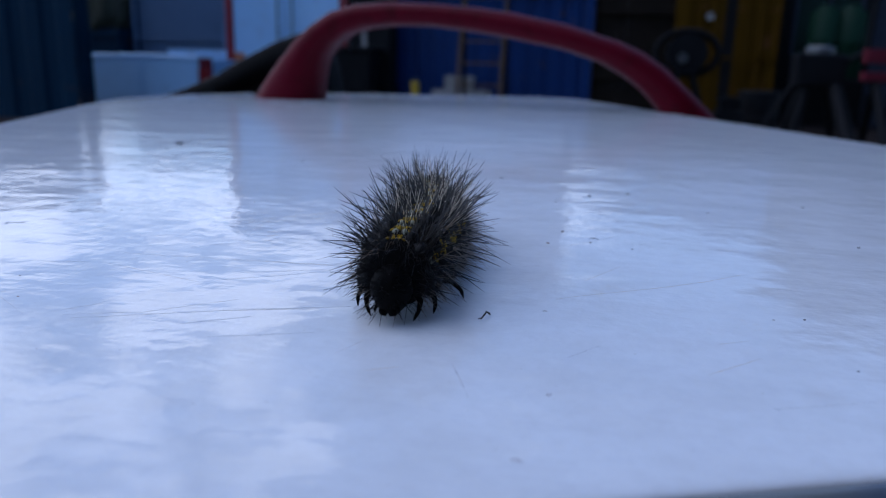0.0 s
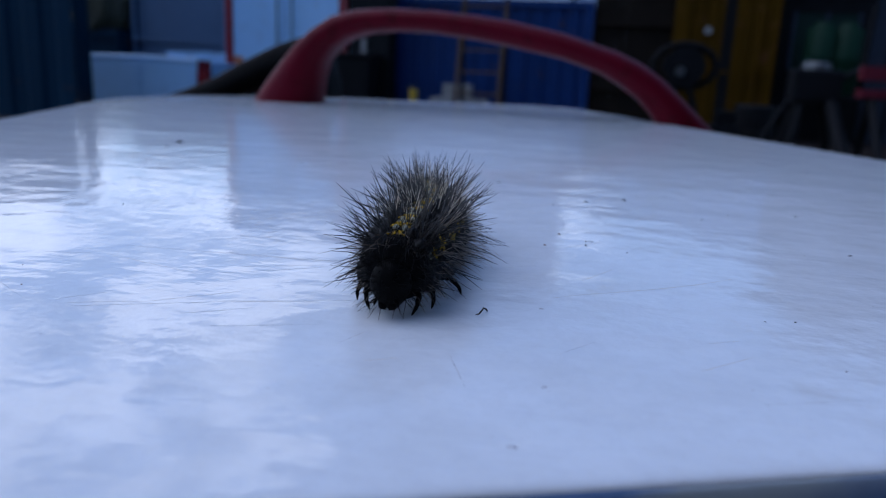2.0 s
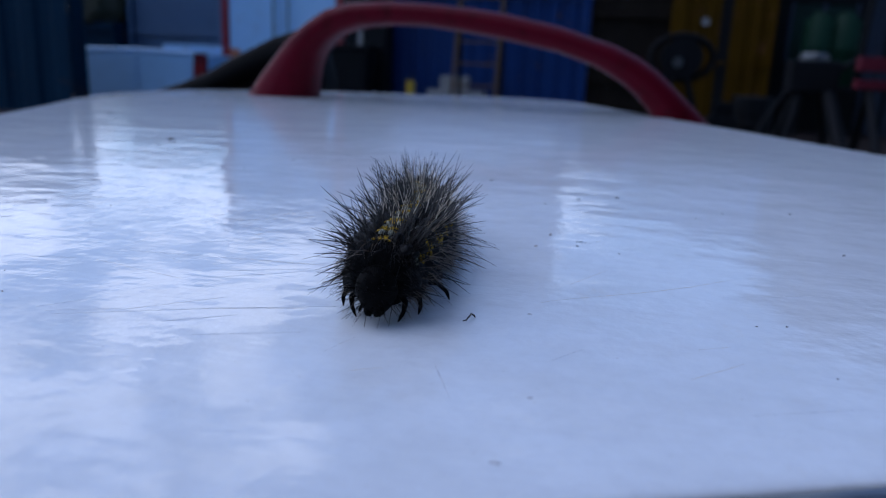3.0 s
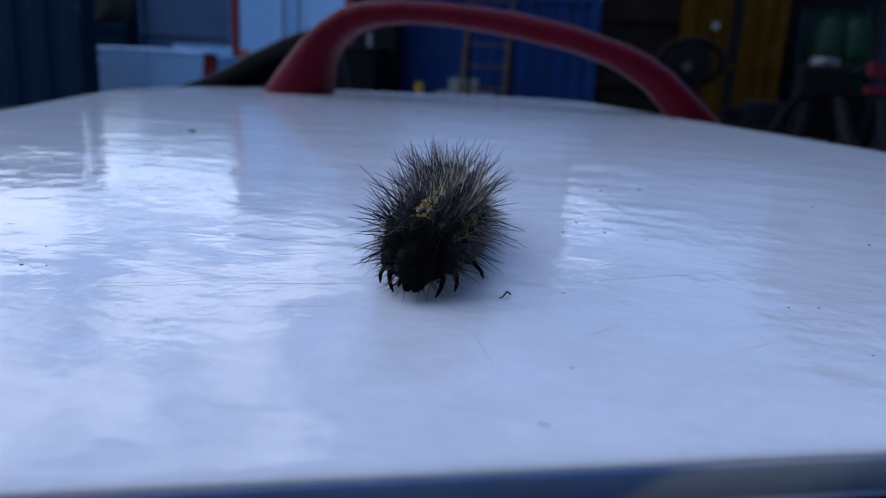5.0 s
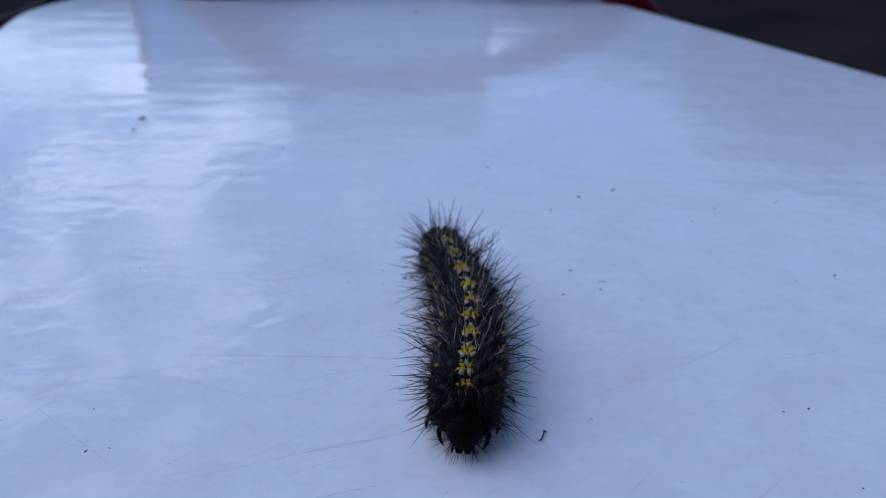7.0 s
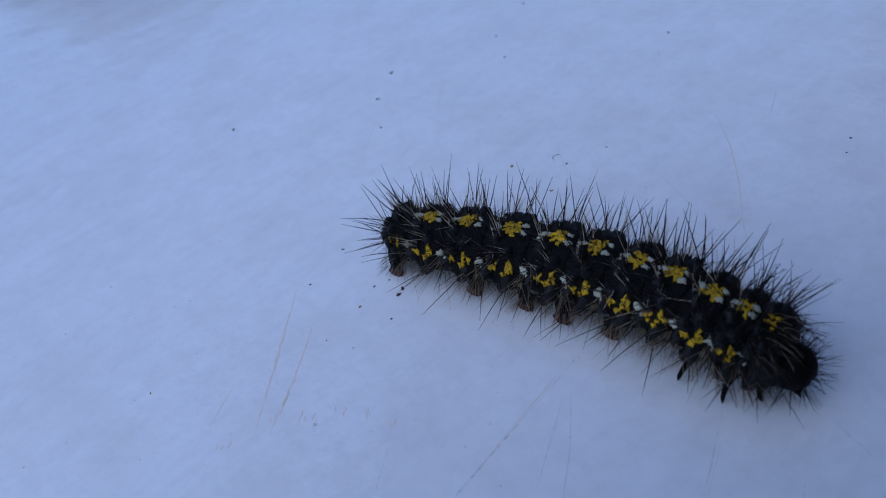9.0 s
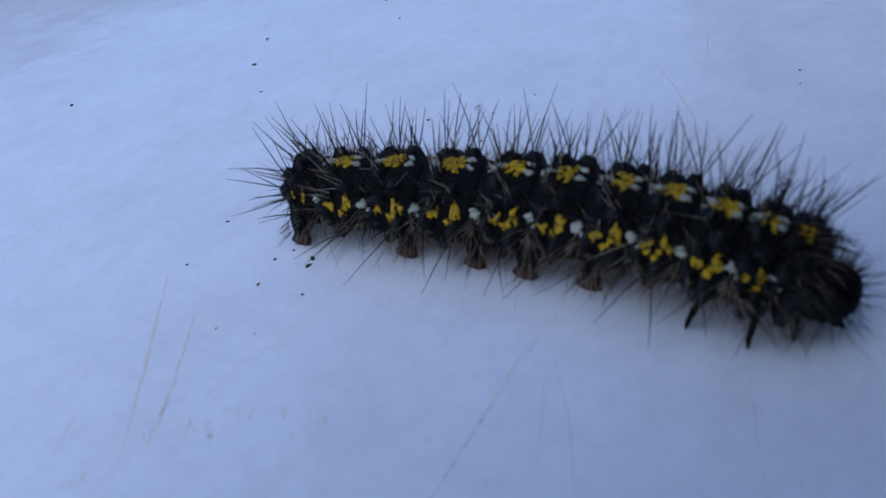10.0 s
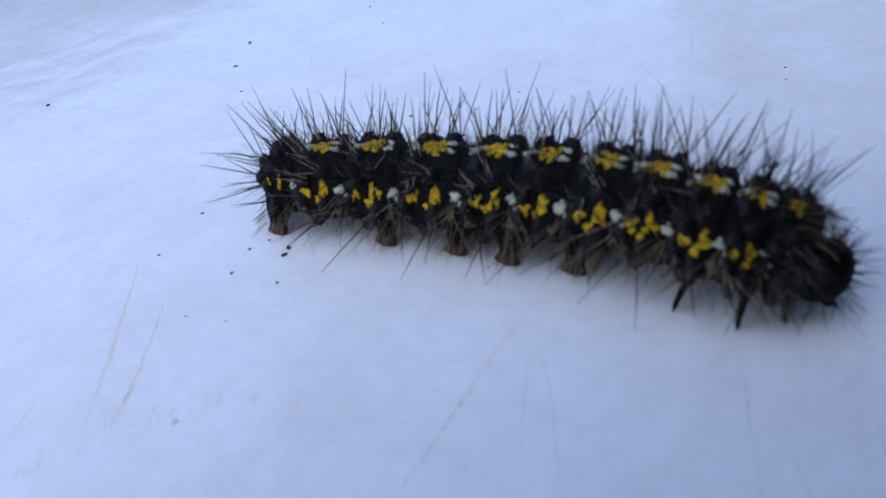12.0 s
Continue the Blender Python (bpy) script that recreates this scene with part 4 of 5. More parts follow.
def make_tarp():
    bm = bmesh.new()
    bmesh.ops.create_icosphere(bm, subdivisions=4, radius=1.0)
    for v in bm.verts:
        n = noise.fractal(v.co * 2.2, 1.0, 2.0, 4)
        v.co = Vector((v.co.x * 0.85, v.co.y * 0.45, max(v.co.z, -0.55) * 0.75)) * (1 + 0.16 * n)
        v.co = Vector((v.co.x * 0.62, v.co.y, v.co.z)) + Vector((-9.55, 13.1, 0.72))
    tagged(part("tarpaulin", bm, M_TARP, None, smooth=True), "folded olive tarpaulin lying on a blue crate", "tarpaulin")
    crate = thing("crate", "tall dark blue crate with battens", "crate")
    box_part("case", (-10.1, 12.75, GROUND), (-8.98, 13.15, 0.35), M_TEAL, crate, bevel=0.01)
    for z in (-0.8, -0.2, 0.2):
        box_part("batten", (-10.1, 12.70, z), (-8.98, 12.748, z + 0.09), M_TEAL, crate)


def make_bin():
    root = thing("wheeled_bin", "black plastic wheeled bin beside the blue container", "bin")
    bm = bmesh.new()
    rings = [[Vector((-3.98 + sx * w, 11.6 + sy * w * 1.1, z)) for sx, sy in ((-1, -1), (1, -1), (1, 1), (-1, 1))] for w, z in ((0.22, GROUND + 0.05), (0.28, GROUND + 0.8), (0.29, GROUND + 0.95), (0.31, GROUND + 1.0))]
    ring_loft(bm, rings)
    part("body", bm, M_DARK_PAINT, root)
    bm = bmesh.new()
    box(bm, (-4.30, 11.25, GROUND + 1.003), (-3.66, 11.95, GROUND + 1.06), 0.02)
    part("lid", bm, M_DARK_PAINT, root)
    for x in (-4.22, -3.74):
        wheel(root, x, 11.90, 0.1, 0.05)


def make_ladder():
    root = thing("step_ladder", "brown wooden step ladder standing open by the container", "ladder")
    for x in (-2.30, -1.66):
        for dy, top in ((-0.35, 0.0), (0.35, 0.03)):
            bm = bmesh.new()
            tube(bm, [(x, 11.4 + dy, GROUND), (x * 0.985, 11.4 + top, 1.05)], [0.04, 0.034], 4)
            part("rail", bm, M_DARK_WOOD if dy > 0 else M_WOOD, root)
    for k in range(6):
        f = (k + 0.7) / 6.4
        z, y = GROUND + 2.0 * f, 11.05 + 0.35 * f
        box_part("tread", (-2.28, y - 0.06, z), (-1.68, y + 0.06, z + 0.03), M_WOOD, root)


def make_blocks():
    for k, (x, z) in enumerate(((-2.86, 0), (-2.40, 0), (-2.86, 1), (-2.40, 1), (-2.66, 2))):
        bm = bmesh.new()
        box(bm, (x, 11.9, GROUND + z * 0.216), (x + 0.44, 12.2, GROUND + z * 0.216 + 0.214), 0.008)
        tagged(part("concrete_block", bm, M_CONCRETE), "grey concrete block stacked in the yard", "block", "concrete blocks")


def make_bucket():
    root = thing("bucket", "yellow plastic bucket standing on a dark drum", "bucket")
    bm = bmesh.new()
    tube(bm, [(-3.08, 11.7, -0.60), (-3.08, 11.7, -0.46), (-3.08, 11.7, -0.40)], [0.058, 0.068, 0.072], 18)
    part("pail", bm, M_YELLOW_PLASTIC, root)
    bm = bmesh.new()
    tube(bm, [Vector((-3.08 + 0.070 * math.cos(a), 11.7, -0.42 + 0.07 * math.sin(a))) for a in [math.pi * k / 10 for k in range(11)]], [0.006] * 11, 6)
    part("bail", bm, M_STEEL, root)
    drum = thing("drum", "dark steel drum with rolled hoops", "drum")
    bm = bmesh.new()
    zs = [(0.0, 0.16), (0.01, 0.17), (0.11, 0.17), (0.12, 0.18), (0.14, 0.18), (0.15, 0.17), (0.33, 0.17), (0.34, 0.175), (0.35, 0.17)]
    tube(bm, [(-3.08, 11.7, GROUND + z) for z, _ in zs], [r for _, r in zs], 20)
    part("shell", bm, M_DARK_PAINT, drum)


def make_hoarding():
    root = thing("timber_rack", "dark timber rack of boards between the containers", "rack")
    for k in range(8):
        x = -0.41 + k * 0.166
        box_part("board", (x, 12.72 + 0.01 * (k % 3), GROUND), (x + 0.165, 12.77 + 0.01 * (k % 3), 1.62 + 0.1 * ((k * 5) % 4)), M_DARK_WOOD, root)
    for z in (-0.3, 0.7):
        box_part("rail", (-0.4, 12.65, z), (0.90, 12.715, z + 0.09), M_DARK_WOOD, root)
    box_part("yellow_post", (0.80, 12.50, GROUND), (0.90, 12.60, 1.6), M_YARD_YELLOW, root, "yellow painted post")


def make_hose_reel():
    root = thing("hose_reel", "coil of black hose on a dark reel stand", "hose reel")
    c = Vector((0.78, 9.6, 0.10))
    for k in range(4):
        bm = bmesh.new()
        pts = [c + Vector((0.36 * math.cos(a), -0.10 + k * 0.065, (0.26 - 0.02 * (k % 2)) * math.sin(a))) for a in [2 * math.pi * j / 28 for j in range(29)]]
        tube(bm, pts, [0.03] * 29, 8, cap=False)
        part("hose", bm, M_RUBBER, root)
    bm = bmesh.new()
    tube(bm, [c + Vector((0, -0.2, 0)), c + Vector((0, 0.2, 0))], [0.23, 0.23], 22)
    part("drum", bm, M_DARK_PAINT, root)
    bm = bmesh.new()
    tube(bm, [c + Vector((-0.05, -0.26, -0.06)), c + Vector((-0.05, -0.203, -0.06))], [0.05, 0.06], 16)
    part("hub", bm, M_STEEL, root, "pale round hub cap")
    for sx in (-1, 1):
        for y in (-0.17, 0.17):
            bm = bmesh.new()
            tube(bm, [c + Vector((0, y, 0)), Vector((c.x + sx * 0.35, c.y + y * 1.3, GROUND))], [0.025, 0.025], 8)
            part("leg", bm, M_DARK_PAINT, root)


def make_scrap():
    """Dark lumps and a leaning pole in front of the yellow doors."""
    for k, (x, y, s, mat, name, lab) in enumerate(((1.35, 9.8, (0.34, 0.25, 0.55), M_DARK_PAINT, "engine_block", "dark oily engine block on the ground"), (1.75, 10.2, (0.26, 0.22, 0.62), M_DARK_PAINT, "fuel_drum", "dented dark oily drum"))):
        bm = bmesh.new()
        if name == "fuel_drum":
            tube(bm, [(x, y, GROUND), (x, y, GROUND + 0.02), (x, y, GROUND + 0.28), (x, y, GROUND + 0.30), (x, y, GROUND + 0.32), (x, y, GROUND + 0.60), (x, y, GROUND + 0.62)], [0.24, 0.25, 0.25, 0.265, 0.25, 0.25, 0.24], 22)
        else:
            box(bm, (x - s[0] / 2, y - s[1] / 2, GROUND), (x + s[0] / 2, y + s[1] / 2, GROUND + s[2] * 0.7), 0.03)
            box(bm, (x - s[0] / 3, y - s[1] / 3, GROUND + s[2] * 0.7), (x + s[0] / 3, y + s[1] / 3, GROUND + s[2]), 0.02)
            for j in range(4):
                tube(bm, [(x - 0.12 + j * 0.08, y - s[1] / 2, GROUND + 0.25), (x - 0.12 + j * 0.08, y - s[1] / 2 - 0.12, GROUND + 0.32)], [0.025, 0.022], 8)
        tagged(part(name, bm, mat), lab, "drum" if name == "fuel_drum" else "engine")
    bm = bmesh.new()
    tube(bm, [(1.42, 8.6, GROUND), (1.62, 8.7, -0.55), (1.95, 8.9, -0.02)], [0.02, 0.02, 0.02], 10)
    tagged(part("scaffold_pole", bm, M_DARK_PAINT), "dull dark pole leaning on a machine stand", "pole")


def make_drill():
    root = thing("bench_machine", "black machine on splayed legs with a bright steel top", "machine")
    cx, cy = 2.10, 8.9
    for sx, sy in ((-1, -1), (1, -1), (-1, 1), (1, 1)):
        bm = bmesh.new()
        front = sx > 0 and sy < 0
        tube(bm, [(cx + sx * 0.12, cy + sy * 0.1, -0.15), (cx + sx * 0.29, cy + sy * (0.62 if front else 0.25), GROUND)], [0.07, 0.075] if front else [0.05, 0.045], 10)
        part("leg", bm, M_DARK_PAINT, root)
    box_part("housing", (cx - 0.26, cy - 0.2, -0.22), (cx + 0.22, cy + 0.2, 0.12), M_DARK_PAINT, root, bevel=0.04)
    bm = bmesh.new()
    tube(bm, [(cx - 0.02, cy, 0.10), (cx - 0.02, cy, 0.17), (cx - 0.02, cy, 0.20)], [0.15, 0.15, 0.12], 18)
    part("cap", bm, M_STEEL, root, "bright steel cap")
    bm = bmesh.new()
    tube(bm, [(cx + 0.2, cy, 0.0), (cx + 0.42, cy - 0.05, 0.16), (cx + 0.45, cy - 0.05, 0.8)], [0.035, 0.03, 0.03], 8)
    part("column", bm, M_DARK_PAINT, root)


def make_red_frame():
    root = thing("trestle", "red steel trestle beam on dark legs", "trestle")
    for z, d in ((0.10, 0.07), (-0.10, 0.045)):
        box_part("beam", (2.42, 8.45, z - d), (4.3, 8.62, z + d), M_DULL_RED, root, bevel=0.01)
    for x in (2.55, 4.05):
        for y in (8.0, 8.95):
            bm = bmesh.new()
            tube(bm, [(x, 8.53, -0.12), (x + 0.06, y, GROUND)], [0.045, 0.045], 8)
            part("leg", bm, M_DARK_PAINT, root)


def make_wedge():
    root = thing("wheel_chock", "small yellow plastic wheel chock on dark concrete", "chock")
    bm = bmesh.new()
    verts = [bm.verts.new((2.58 + dx, 8.42 + dy, GROUND + z)) for dx, dy, z in ((0, 0, 0), (0.09, 0, 0), (0.09, 0.07, 0), (0, 0.07, 0), (0.06, 0, 0.10), (0.09, 0, 0.10), (0.09, 0.07, 0.10), (0.06, 0.07, 0.10))]
    for f in ((3, 2, 1, 0), (4, 5, 6, 7), (0, 1, 5, 4), (1, 2, 6, 5), (2, 3, 7, 6), (3, 0, 4, 7)):
        bm.faces.new([verts[i] for i in f])
    bmesh.ops.bevel(bm, geom=bm.edges[:], offset=0.006, segments=2, affect="EDGES")
    part("block", bm, M_YELLOW_PLASTIC, root)


def make_workshop():
    root = thing("workshop_building", "dark grey sheet-clad workshop with a wide window", "building")
    x0, x1, y0, y1, h = 3.85, 11.0, 13.4, 20.0, 4.6
    wx0, wx1, wz0, wz1 = 4.1, 7.5, 0.15, 1.9
    for a, b, c, d in ((x0, wx0, GROUND, h), (wx1, x1, GROUND, h), (wx0, wx1, GROUND, wz0), (wx0, wx1, wz1, h)):
        bm = bmesh.new()
        corrugated(bm, a, b, c, d, y0, 0.25, 0.03)
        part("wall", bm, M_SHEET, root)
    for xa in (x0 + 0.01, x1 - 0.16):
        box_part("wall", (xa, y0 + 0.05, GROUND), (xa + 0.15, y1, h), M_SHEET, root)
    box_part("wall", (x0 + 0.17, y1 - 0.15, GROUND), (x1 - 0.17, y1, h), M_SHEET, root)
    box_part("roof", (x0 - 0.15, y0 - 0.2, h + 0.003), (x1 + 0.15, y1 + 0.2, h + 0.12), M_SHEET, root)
    win = box_part("window", (wx0, y0 + 0.10, wz0), (wx1, y0 + 0.115, wz1), M_GLASS, root, "dim greenish window glass")
    for k in range(5):
        x = wx0 + k * (wx1 - wx0 - 0.06) / 4
        box_part("window_frame", (x, y0 + 0.04, wz0), (x + 0.06, y0 + 0.098, wz1), M_DARK_PAINT, win)
    box_part("window_sill", (wx0 - 0.05, y0 - 0.06, wz0 - 0.05), (wx1 + 0.05, y0 + 0.1, wz0 - 0.004), M_CONCRETE, win)
    cabin = thing("site_cabin", "low dark site cabin with a dim greenish window", "cabin")
    a, b, c, d, top = 2.45, 3.80, 13.3, 16.0, 1.35
    for lo, hi in (((a, c, GROUND), (a + 0.2, c + 0.08, top)), ((b - 0.15, c, GROUND), (b, c + 0.08, top)), ((a + 0.2, c, GROUND), (b - 0.15, c + 0.08, 0.15)), ((a + 0.2, c, 1.05), (b - 0.15, c + 0.08, top)),
                   ((a, c + 0.085, GROUND), (a + 0.08, d, top)), ((b - 0.08, c + 0.085, GROUND), (b, d, top)), ((a + 0.085, d - 0.08, GROUND), (b - 0.085, d, top))):
        box_part("wall", lo, hi, M_DARK_PAINT, cabin)
    box_part("roof", (a - 0.1, c - 0.12, top + 0.003), (b + 0.05, d + 0.1, top + 0.09), M_SHEET, cabin)
    pane = box_part("window", (a + 0.2, c + 0.03, 0.15), (b - 0.15, c + 0.045, 1.05), M_GLASS, cabin, "dim greenish window glass")
    for k in range(3):
        x = a + 0.2 + k * (b - a - 0.35 - 0.05) / 2
        box_part("window_frame", (x, c + 0.002, 0.152), (x + 0.05, c + 0.028, 1.048), M_SHEET, pane)
    # warehouse out of view, added to dim the sky mirrored in the lid
    far = thing("warehouse", "long blue-grey warehouse, out of view, added for its reflection in the lid", "building")
    left, right, low, high = -2.6, 9.5, 4.0, 7.2
    for y in (27.0, 33.7):
        bm = bmesh.new()
        ring_loft(bm, [[Vector((left, yy, GROUND)), Vector((right, yy, GROUND)), Vector((right, yy, high)), Vector((left, yy, low))] for yy in (y, y + 0.3)])
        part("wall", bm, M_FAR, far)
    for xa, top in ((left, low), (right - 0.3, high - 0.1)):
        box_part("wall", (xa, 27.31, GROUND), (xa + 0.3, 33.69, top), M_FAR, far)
    bm = bmesh.new()
    ring_loft(bm, [[Vector((left - 0.2, yy, low - 0.04)), Vector((right + 0.2, yy, high + 0.06)), Vector((right + 0.2, yy, high + 0.22)), Vector((left - 0.2, yy, low + 0.12))] for yy in (26.8, 34.2)])
    part("roof", bm, M_SHEET, far, "shallow single-pitch roof")
    # unseen plain wall added behind to cut the skylight on the lid
    back = thing("sky_blocking_wall", "tall plain grey sheet-clad wall, unseen, added to block skylight", "wall", kind="structure")
    box_part("cladding", (-2.2, -2.75, GROUND), (5.95, -2.6, 4.4), M_SHEET, back)
    box_part("coping", (-2.25, -2.80, 4.403), (5.95, -2.55, 4.46), M_SHEET, back)
    # unseen wing, made tall to shade the lid and darken its reflection
    wing = thing("shading_wing", "plain grey sheet-clad wing, unseen, added to shade and darken the lid", "building")
    box_part("wall", (6.0, -12.0, GROUND), (6.15, 2.07, 8.6), M_SHEET, wing)
    box_part("wall", (6.155, 1.92, GROUND), (12.0, 2.07, 8.6), M_SHEET, wing)
    box_part("wall", (6.155, -12.0, GROUND), (12.0, -11.85, 8.6), M_SHEET, wing)
    box_part("roof", (5.85, -12.1, 8.603), (12.0, 2.2, 8.7), M_SHEET, wing)


def make_small_drums():
    for x, mat, lab in ((3.3, M_GREEN, "green plastic drum by the window"), (2.95, M_GREEN, "green plastic drum by the window")):
        bm = bmesh.new()
        zs = [(0.0, 0.2), (0.03, 0.22), (0.5, 0.22), (0.52, 0.23), (0.55, 0.22), (0.95, 0.21), (1.0, 0.12), (1.05, 0.12)]
        tube(bm, [(x, 12.6, GROUND + 0.75 + z) for z, _ in zs], [r for _, r in zs], 20)
        tagged(part("plastic_drum", bm, mat, smooth=True), lab, "drum", "plastic drums")
    root = thing("rack_table", "dark steel rack under the plastic drums", "rack")
    box_part("shelf", (2.70, 12.3, GROUND + 0.70), (4.1, 12.9, GROUND + 0.748), M_DARK_PAINT, root)
    for x in (2.72, 4.03):
        for y in (12.32, 12.83):
            box_part("leg", (x, y, GROUND), (x + 0.05, y + 0.05, GROUND + 0.698), M_DARK_PAINT, root)


container("faded blue shipping container with rust-stained ribs", -16.0, -9.75, 13.2, 15.6, GROUND, 2.6, M_TEAL)
container("faded blue shipping container behind the white trailer", -9.7, -6.6, 14.1, 16.5, GROUND, 2.9, M_TEAL)
container("low dark blue shipping container at the bottom of a stack", -3.65, -0.42, 12.6, 15.0, GROUND, 2.0, M_BLUE)
# upper container is out of view, added pale to brighten the lid's mirror image
container("pale blue-white shipping container, out of view, added to brighten the lid's reflection", -4.2, -0.80, 12.6, 15.0, GROUND + 2.0, 2.9, M_PALE_BLUE)
container("yellow shipping container with closed double doors", 0.90, 2.32, 12.5, 18.5, GROUND, 2.6, M_YARD_YELLOW, doors=True)
make_trailer()
make_van()
make_hoarding_panel()
make_locker(-4.27, -3.58, 12.0, 12.4)
make_mesh_cage()
make_tarp()
make_bin()
make_ladder()
make_blocks()
make_bucket()
make_hoarding()
make_hose_reel()
make_scrap()
make_drill()
make_red_frame()
make_wedge()
make_workshop()
make_small_drums()


# Dirt, fibre and scratches on the lid
def speck(x, y, size, mat, seed, tall=0.5):
    rnd = random.Random(seed)
    bm = bmesh.new()
    bmesh.ops.create_icosphere(bm, subdivisions=2, radius=1.0)
    stretch = rnd.uniform(0.7, 1.4)
    turn = rnd.uniform(0, 3.1)
    for v in bm.verts:
        k = 1 + 0.45 * noise.noise(v.co * 1.7 + Vector((seed * 3.1, 0, 0)))
        p = Vector((v.co.x * stretch, v.co.y / stretch, max(v.co.z, -0.3) * tall)) * k * size
        v.co = Vector((p.x * math.cos(turn) - p.y * math.sin(turn) + x, p.x * math.sin(turn) + p.y * math.cos(turn) + y, p.z + size * tall * 0.25)) * CM
    ob = part("dirt_speck", bm, mat, None, smooth=True)
    ob.location.z = dome(y) * CM
    tagged(ob, "tiny dark speck of dirt on the white lid" if mat is M_DIRT else "faint grey smudge on the white lid" if mat is M_DENT else "tiny brown crumb on the white lid", "speck", "specks on the lid")


# specks round the caterpillar, and further off
SPECKS_BY = [(-1.245, 1.37, 0.03), (-1.32, 1.34, 0.03), (-1.38, 1.61, 0.018), (-1.24, 1.56, 0.016), (-1.725, 2.15, 0.022), (-1.22, 2.28, 0.018), (-1.56, 1.17, 0.022),
    (-2.07, 1.45, 0.014), (-1.98, 1.19, 0.012), (-2.67, 0.82, 0.022), (1.46, 1.14, 0.02), (0.757, -1.12, 0.024),
    (1.02, 1.31, 0.018)]
SPECKS_OFF = [(-7.75, 7.63, 0.085), (-7.55, 6.83, 0.045), (-4.3, 6.03, 0.04), (-4.57, 4.61, 0.025), (1.45, 4.57, 0.05), (0.9, 4.21, 0.035), (0.47, 3.66, 0.02),
    (-0.56, 5.38, 0.03), (2.46, 3.46, 0.03), (0.83, -3.45, 0.03), (2.5, -0.83, 0.018), (2.74, -0.76, 0.024), (3.88, 1.98, 0.036), (2.85, -1.76, 0.016),
    (-4.28, 22.6, 0.1), (-5.7, 2.5, 0.02), (-4.66, 1.25, 0.018), (-3.76, -1.47, 0.016), (-5.48, -0.93, 0.02), (-4.86, -1.73, 0.02), (0.92, -2.65, 0.025),
    (3.8, 4.3, 0.04), (2.86, 3.97, 0.03)]
CRUMBS = [(0.69, 1.77, 0.026), (-1.63, 1.52, 0.020), (-3.53, -2.02, 0.020), (-3.35, -1.96, 0.014), (-3.38, 2.24, 0.014), (0.58, 1.15, 0.022)]
for i, (x, y, s) in enumerate(SPECKS_BY + SPECKS_OFF):
    faint = (x, y) in ((0.83, -3.45), (0.92, -2.65), (-2.67, 0.82), (0.757, -1.12))
    speck(x, y, s * (0.8 if faint else 0.5 if abs(x) > 1.4 and y < 6.5 else 0.7), M_DENT if faint else M_DIRT, i + 1, 0.03 if faint else 0.4)
for i, (x, y, s) in enumerate(CRUMBS):
    speck(x, y, s * 0.7, M_DIRT_BROWN, i + 101, 0.3)

bm = bmesh.new()
fibre = [(-0.10, -0.13, 0.01), (-0.05, -0.12, 0.015), (-0.02, -0.06, 0.03), (0.0, 0.0, 0.04), (-0.015, 0.06, 0.035), (0.03, 0.10, 0.02), (0.05, 0.085, 0.01)]
tube(bm, [Vector((0.335 + 0.5 * a, -1.415 + 0.5 * b, 1.2 * c)) * CM for a, b, c in fibre], [0.00004, 0.00006, 0.00007, 0.00006, 0.00006, 0.00008, 0.00005], 7)
tagged(part("fibre", bm, M_DIRT, None, smooth=True), "curled black fibre lying on the white lid", "fibre")
bm = bmesh.new()
tube(bm, [Vector((1.047 + 0.05 * math.cos(a), 1.46 + 0.04 * math.sin(a), 0.008)) * CM for a in [k * 0.4 for k in range(9)]], [0.000022] * 9, 6)
tagged(part("fibre", bm, M_DIRT, None, smooth=True), "fine curled hair lying on the white lid", "fibre")

lid = bpy.data.objects["lid"]


def scratch(pts, width, seed):
    """A hairline rub with grime in it, 0.02 mm proud of the gloss."""
    rnd = random.Random(seed)
    path = []
    for (xa, ya), (xb, yb) in zip(pts, pts[1:]):
        n = max(2, int(math.hypot(xb - xa, yb - ya) / 0.06))
        path += [(xa + (xb - xa) * k / n, ya + (yb - ya) * k / n) for k in range(n)]
    path.append(pts[-1])
    bm = bmesh.new()
    last = None
    for k, (x, y) in enumerate(path):
        xa, ya = path[max(k - 1, 0)]
        xb, yb = path[min(k + 1, len(path) - 1)]
        d = Vector((xb - xa, yb - ya, 0)).normalized()
        f = k / (len(path) - 1)
        w = width * (0.2 + 0.8 * math.sin(math.pi * min(max(f, 0.03), 0.97))) * rnd.uniform(0.55, 1.0) * (0.5 + 0.5 * abs(math.sin(seed + 5.0 * f)))
        c = Vector((x, y, 0)) + Vector((-d.y, d.x, 0)) * rnd.gauss(0, width * 0.12)
        s = Vector((-d.y, d.x, 0)) * w / 2
        now = [bm.verts.new(Vector((*(c + o).xy, z)) * CM) for o, z in ((-s, 0.0006), (Vector((0, 0, 0)), 0.0014), (s, 0.0006))]
        if last:
            for i in (0, 1):
                bm.faces.new((last[i], last[i + 1], now[i + 1], now[i]))
        last = now
    part("scratch", bm, M_SCRATCH_TAN if pts[0][1] > 1.0 or seed % 3 == 0 else M_SCRATCH, lid, "grimy hairline scratch")


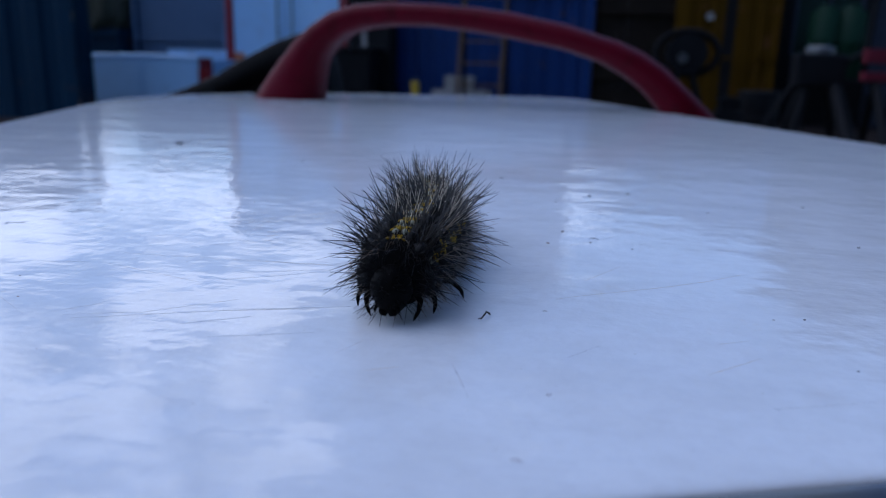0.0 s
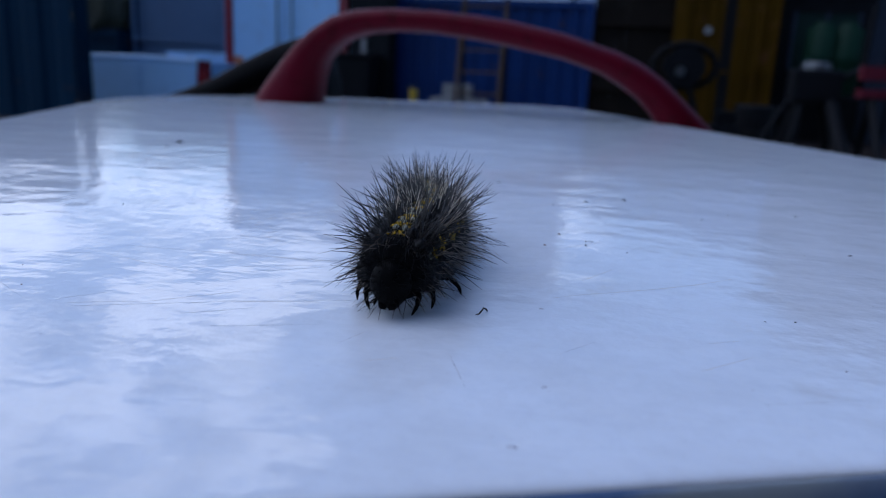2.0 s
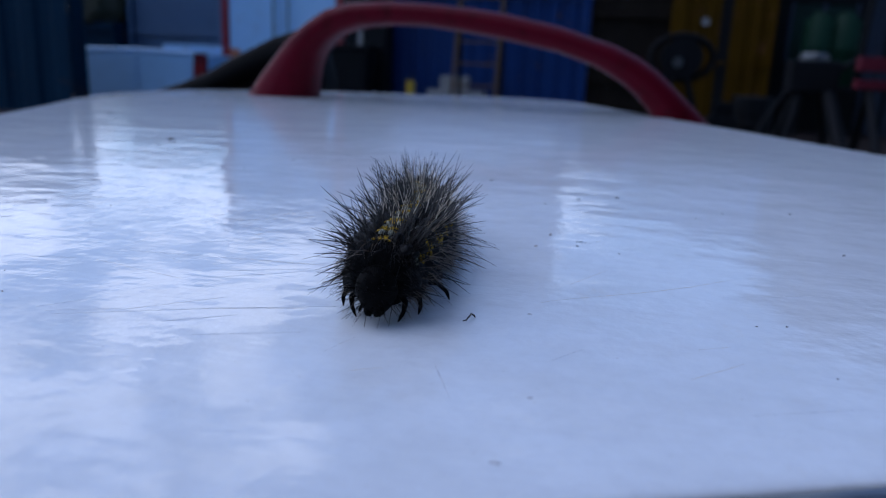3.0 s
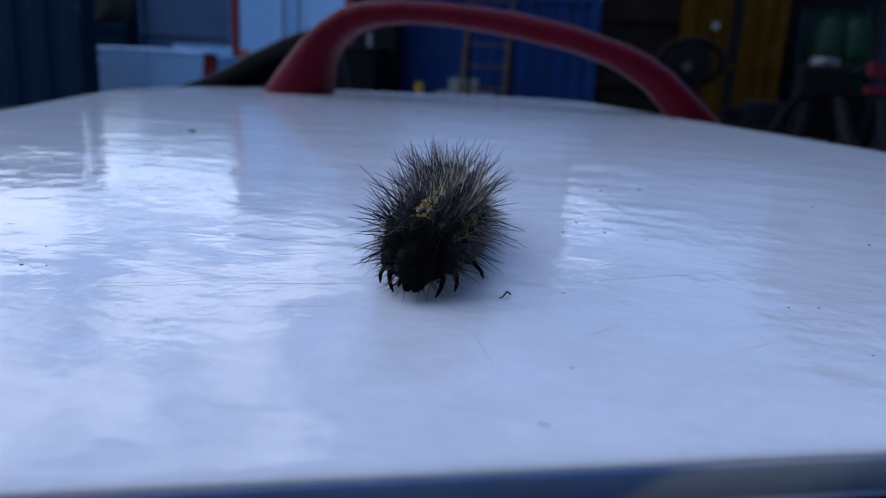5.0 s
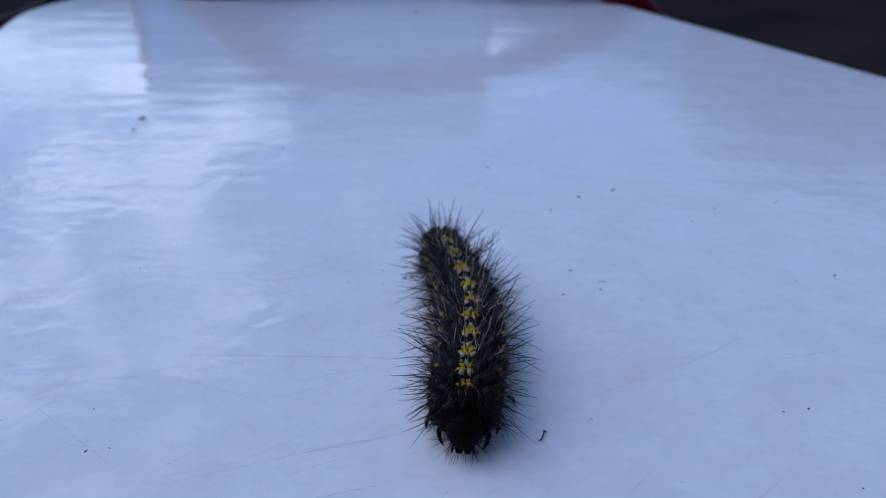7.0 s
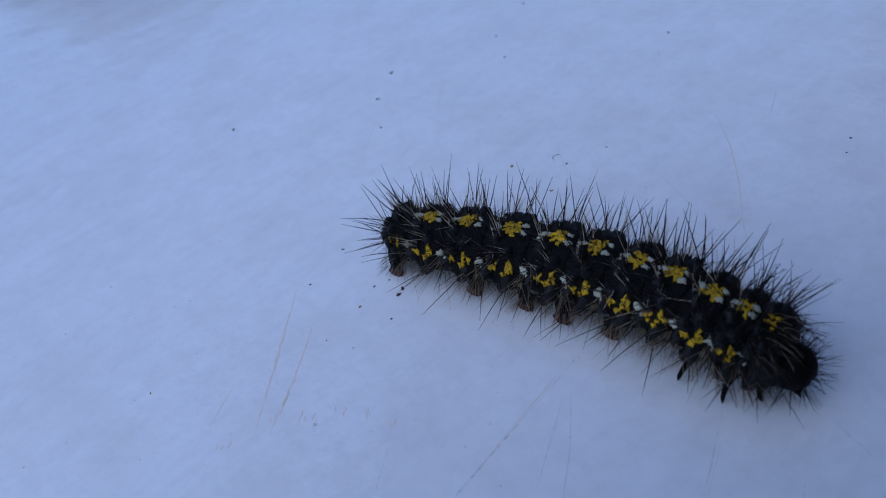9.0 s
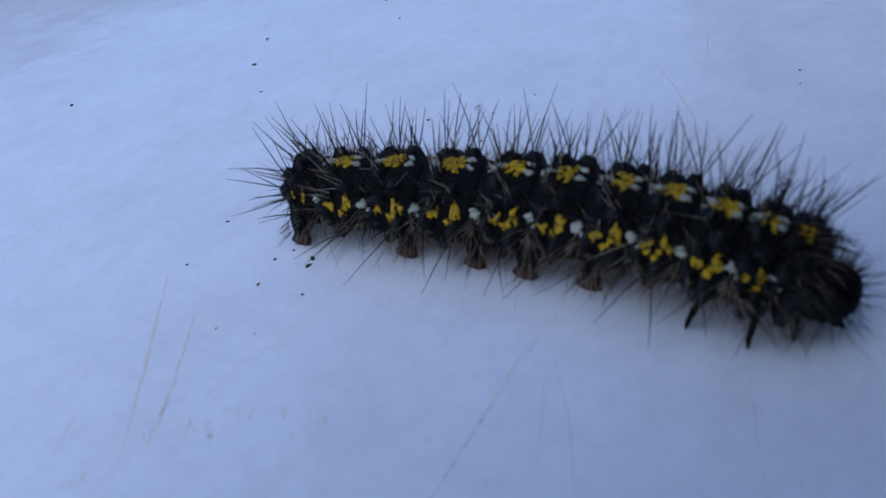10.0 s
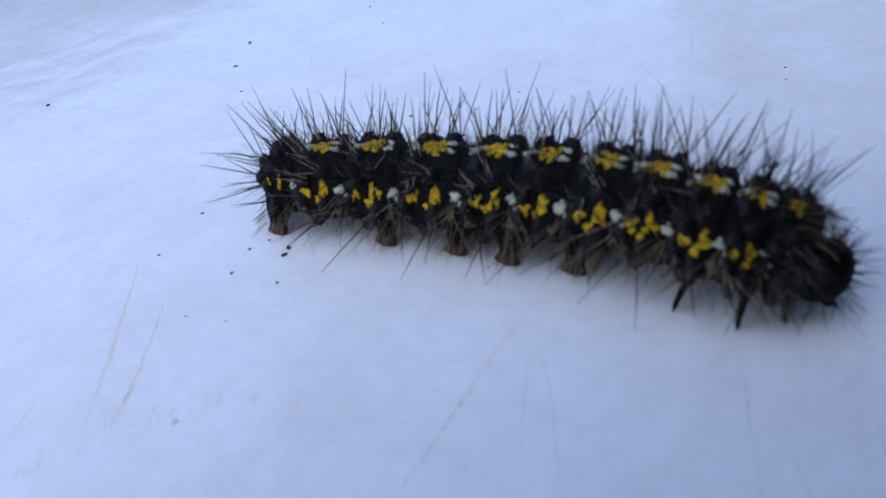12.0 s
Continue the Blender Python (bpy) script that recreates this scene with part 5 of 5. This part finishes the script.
LONG_SCRATCHES = [([(-3.39, -0.54), (-2.2, -0.44), (-0.99, -0.36)], 0.022), ([(-2.64, -2.29), (-1.7, -1.84), (-0.87, -1.5)], 0.007),
    ([(0.82, -0.8), (0.95, -0.68), (1.68, -0.2), (2.1, 0.12), (2.51, 0.52)], 0.028), ([(-3.0, 1.17), (-2.4, 1.7), (-1.85, 2.2)], 0.05),
    ([(-2.97, 1.03), (-2.5, 1.33), (-2.06, 1.67)], 0.05), ([(-2.45, -0.46), (-1.8, -0.4), (-1.12, -0.34)], 0.02),
    ([(-0.74, -1.45), (-1.2, -1.63), (-1.67, -1.79)], 0.006), ([(-1.24, -0.52), (-1.6, -0.8), (-2.05, -1.08)], 0.012)]
SHORT_SCRATCHES = [([(1.89, -2.08), (2.28, -1.68)], 0.018), ([(-3.23, 1.5), (-2.89, 1.69)], 0.022), ([(-2.85, -2.19), (-2.62, -1.91)], 0.018),
    ([(-0.24, -2.6), (-0.04, -2.48)], 0.02), ([(-0.52, -2.4), (-0.38, -2.03)], 0.014), ([(0.26, -2.32), (0.46, -2.8)], 0.014), ([(-3.3, -0.9), (-2.2, -1.2)], 0.012),
    ([(-4.3, -1.5), (-3.0, -2.3)], 0.014), ([(0.95, -2.1), (1.2, -1.75)], 0.014), ([(-1.7, -1.84), (-0.96, -1.57)], 0.008), ([(2.2, -2.5), (2.9, -2.2)], 0.012)]
for k, (pts, w) in enumerate(LONG_SCRATCHES + SHORT_SCRATCHES):
    scratch(pts, w * 0.7, 40 + k)

# a scatter of fainter rubs, most of them along the same wiping direction
rub = random.Random(23)
for k in range(22):
    x, y = rub.uniform(-4.2, 3.4), rub.uniform(-2.7, 3.4)
    if abs(x + 0.5) < 0.75 and abs(y) < 2.2:
        continue
    a, ln = rub.gauss(0.65, 0.25), rub.uniform(0.2, 0.9)
    scratch([(x, y), (x + ln * math.cos(a), y + ln * math.sin(a))], rub.uniform(0.005, 0.011), 300 + k)

# rusty smears: clusters of short tan strokes
for k, (x, y) in enumerate(((-2.87, 1.12), (-2.72, 0.93), (-2.69, 0.84), (-2.38, 0.53), (-2.47, 0.72), (-2.30, 0.30), (-3.25, 1.19))):
    for n in range(4):
        a, ln = rub.gauss(0.75, 0.08), rub.uniform(0.04, 0.10)
        x0, y0 = x + rub.gauss(0, 0.03), y + rub.gauss(0, 0.03)
        scratch([(x0, y0), (x0 + ln * math.cos(a), y0 + ln * math.sin(a))], rub.uniform(0.010, 0.020), 600 + 3 * (7 * k + n))


# The compact camera that films, unseen; widened to shade the lid, which mirrors it
def make_compact_camera():
    root = thing("compact_camera", "black compact camera, unseen, widened to shade the white lid", "camera")
    box_part("body", (-0.028, -0.038, 0.0185), (0.095, 0.036, 0.048), M_BLACK_MATT, root, bevel=0.004)
    bm = bmesh.new()
    ring_loft(bm, [[Vector((r * math.cos(2 * math.pi * k / 40), r * math.sin(2 * math.pi * k / 40), z)) for k in range(40)] for r, z in ((0.016, 0.0184), (0.0185, 0.0184), (0.0185, 0.0176), (0.0175, 0.0171), (0.0165, 0.0174), (0.016, 0.0184))], cap=False)
    part("lens_ring", bm, M_BLACK_PLASTIC, root, smooth=True)
    bm = bmesh.new()
    tube(bm, [(0.070, 0.036, 0.032), (0.070, 0.038, 0.032), (0.070, 0.0388, 0.032)], [0.005, 0.005, 0.0042], 20)
    part("shutter_button", bm, M_BLACK_PLASTIC, root)
    return root


compact_camera = make_compact_camera()


def motions():
    """The caterpillar rests where it is; the compact camera goes along the path that is filmed."""
    walk(caterpillar, [(0.0, pose(0, 0, 0)), (12.0, pose(0, 0, 0))])
    walk(compact_camera, [(t, look(eye, target, roll)) for t, eye, target, roll in PATH])


motions()
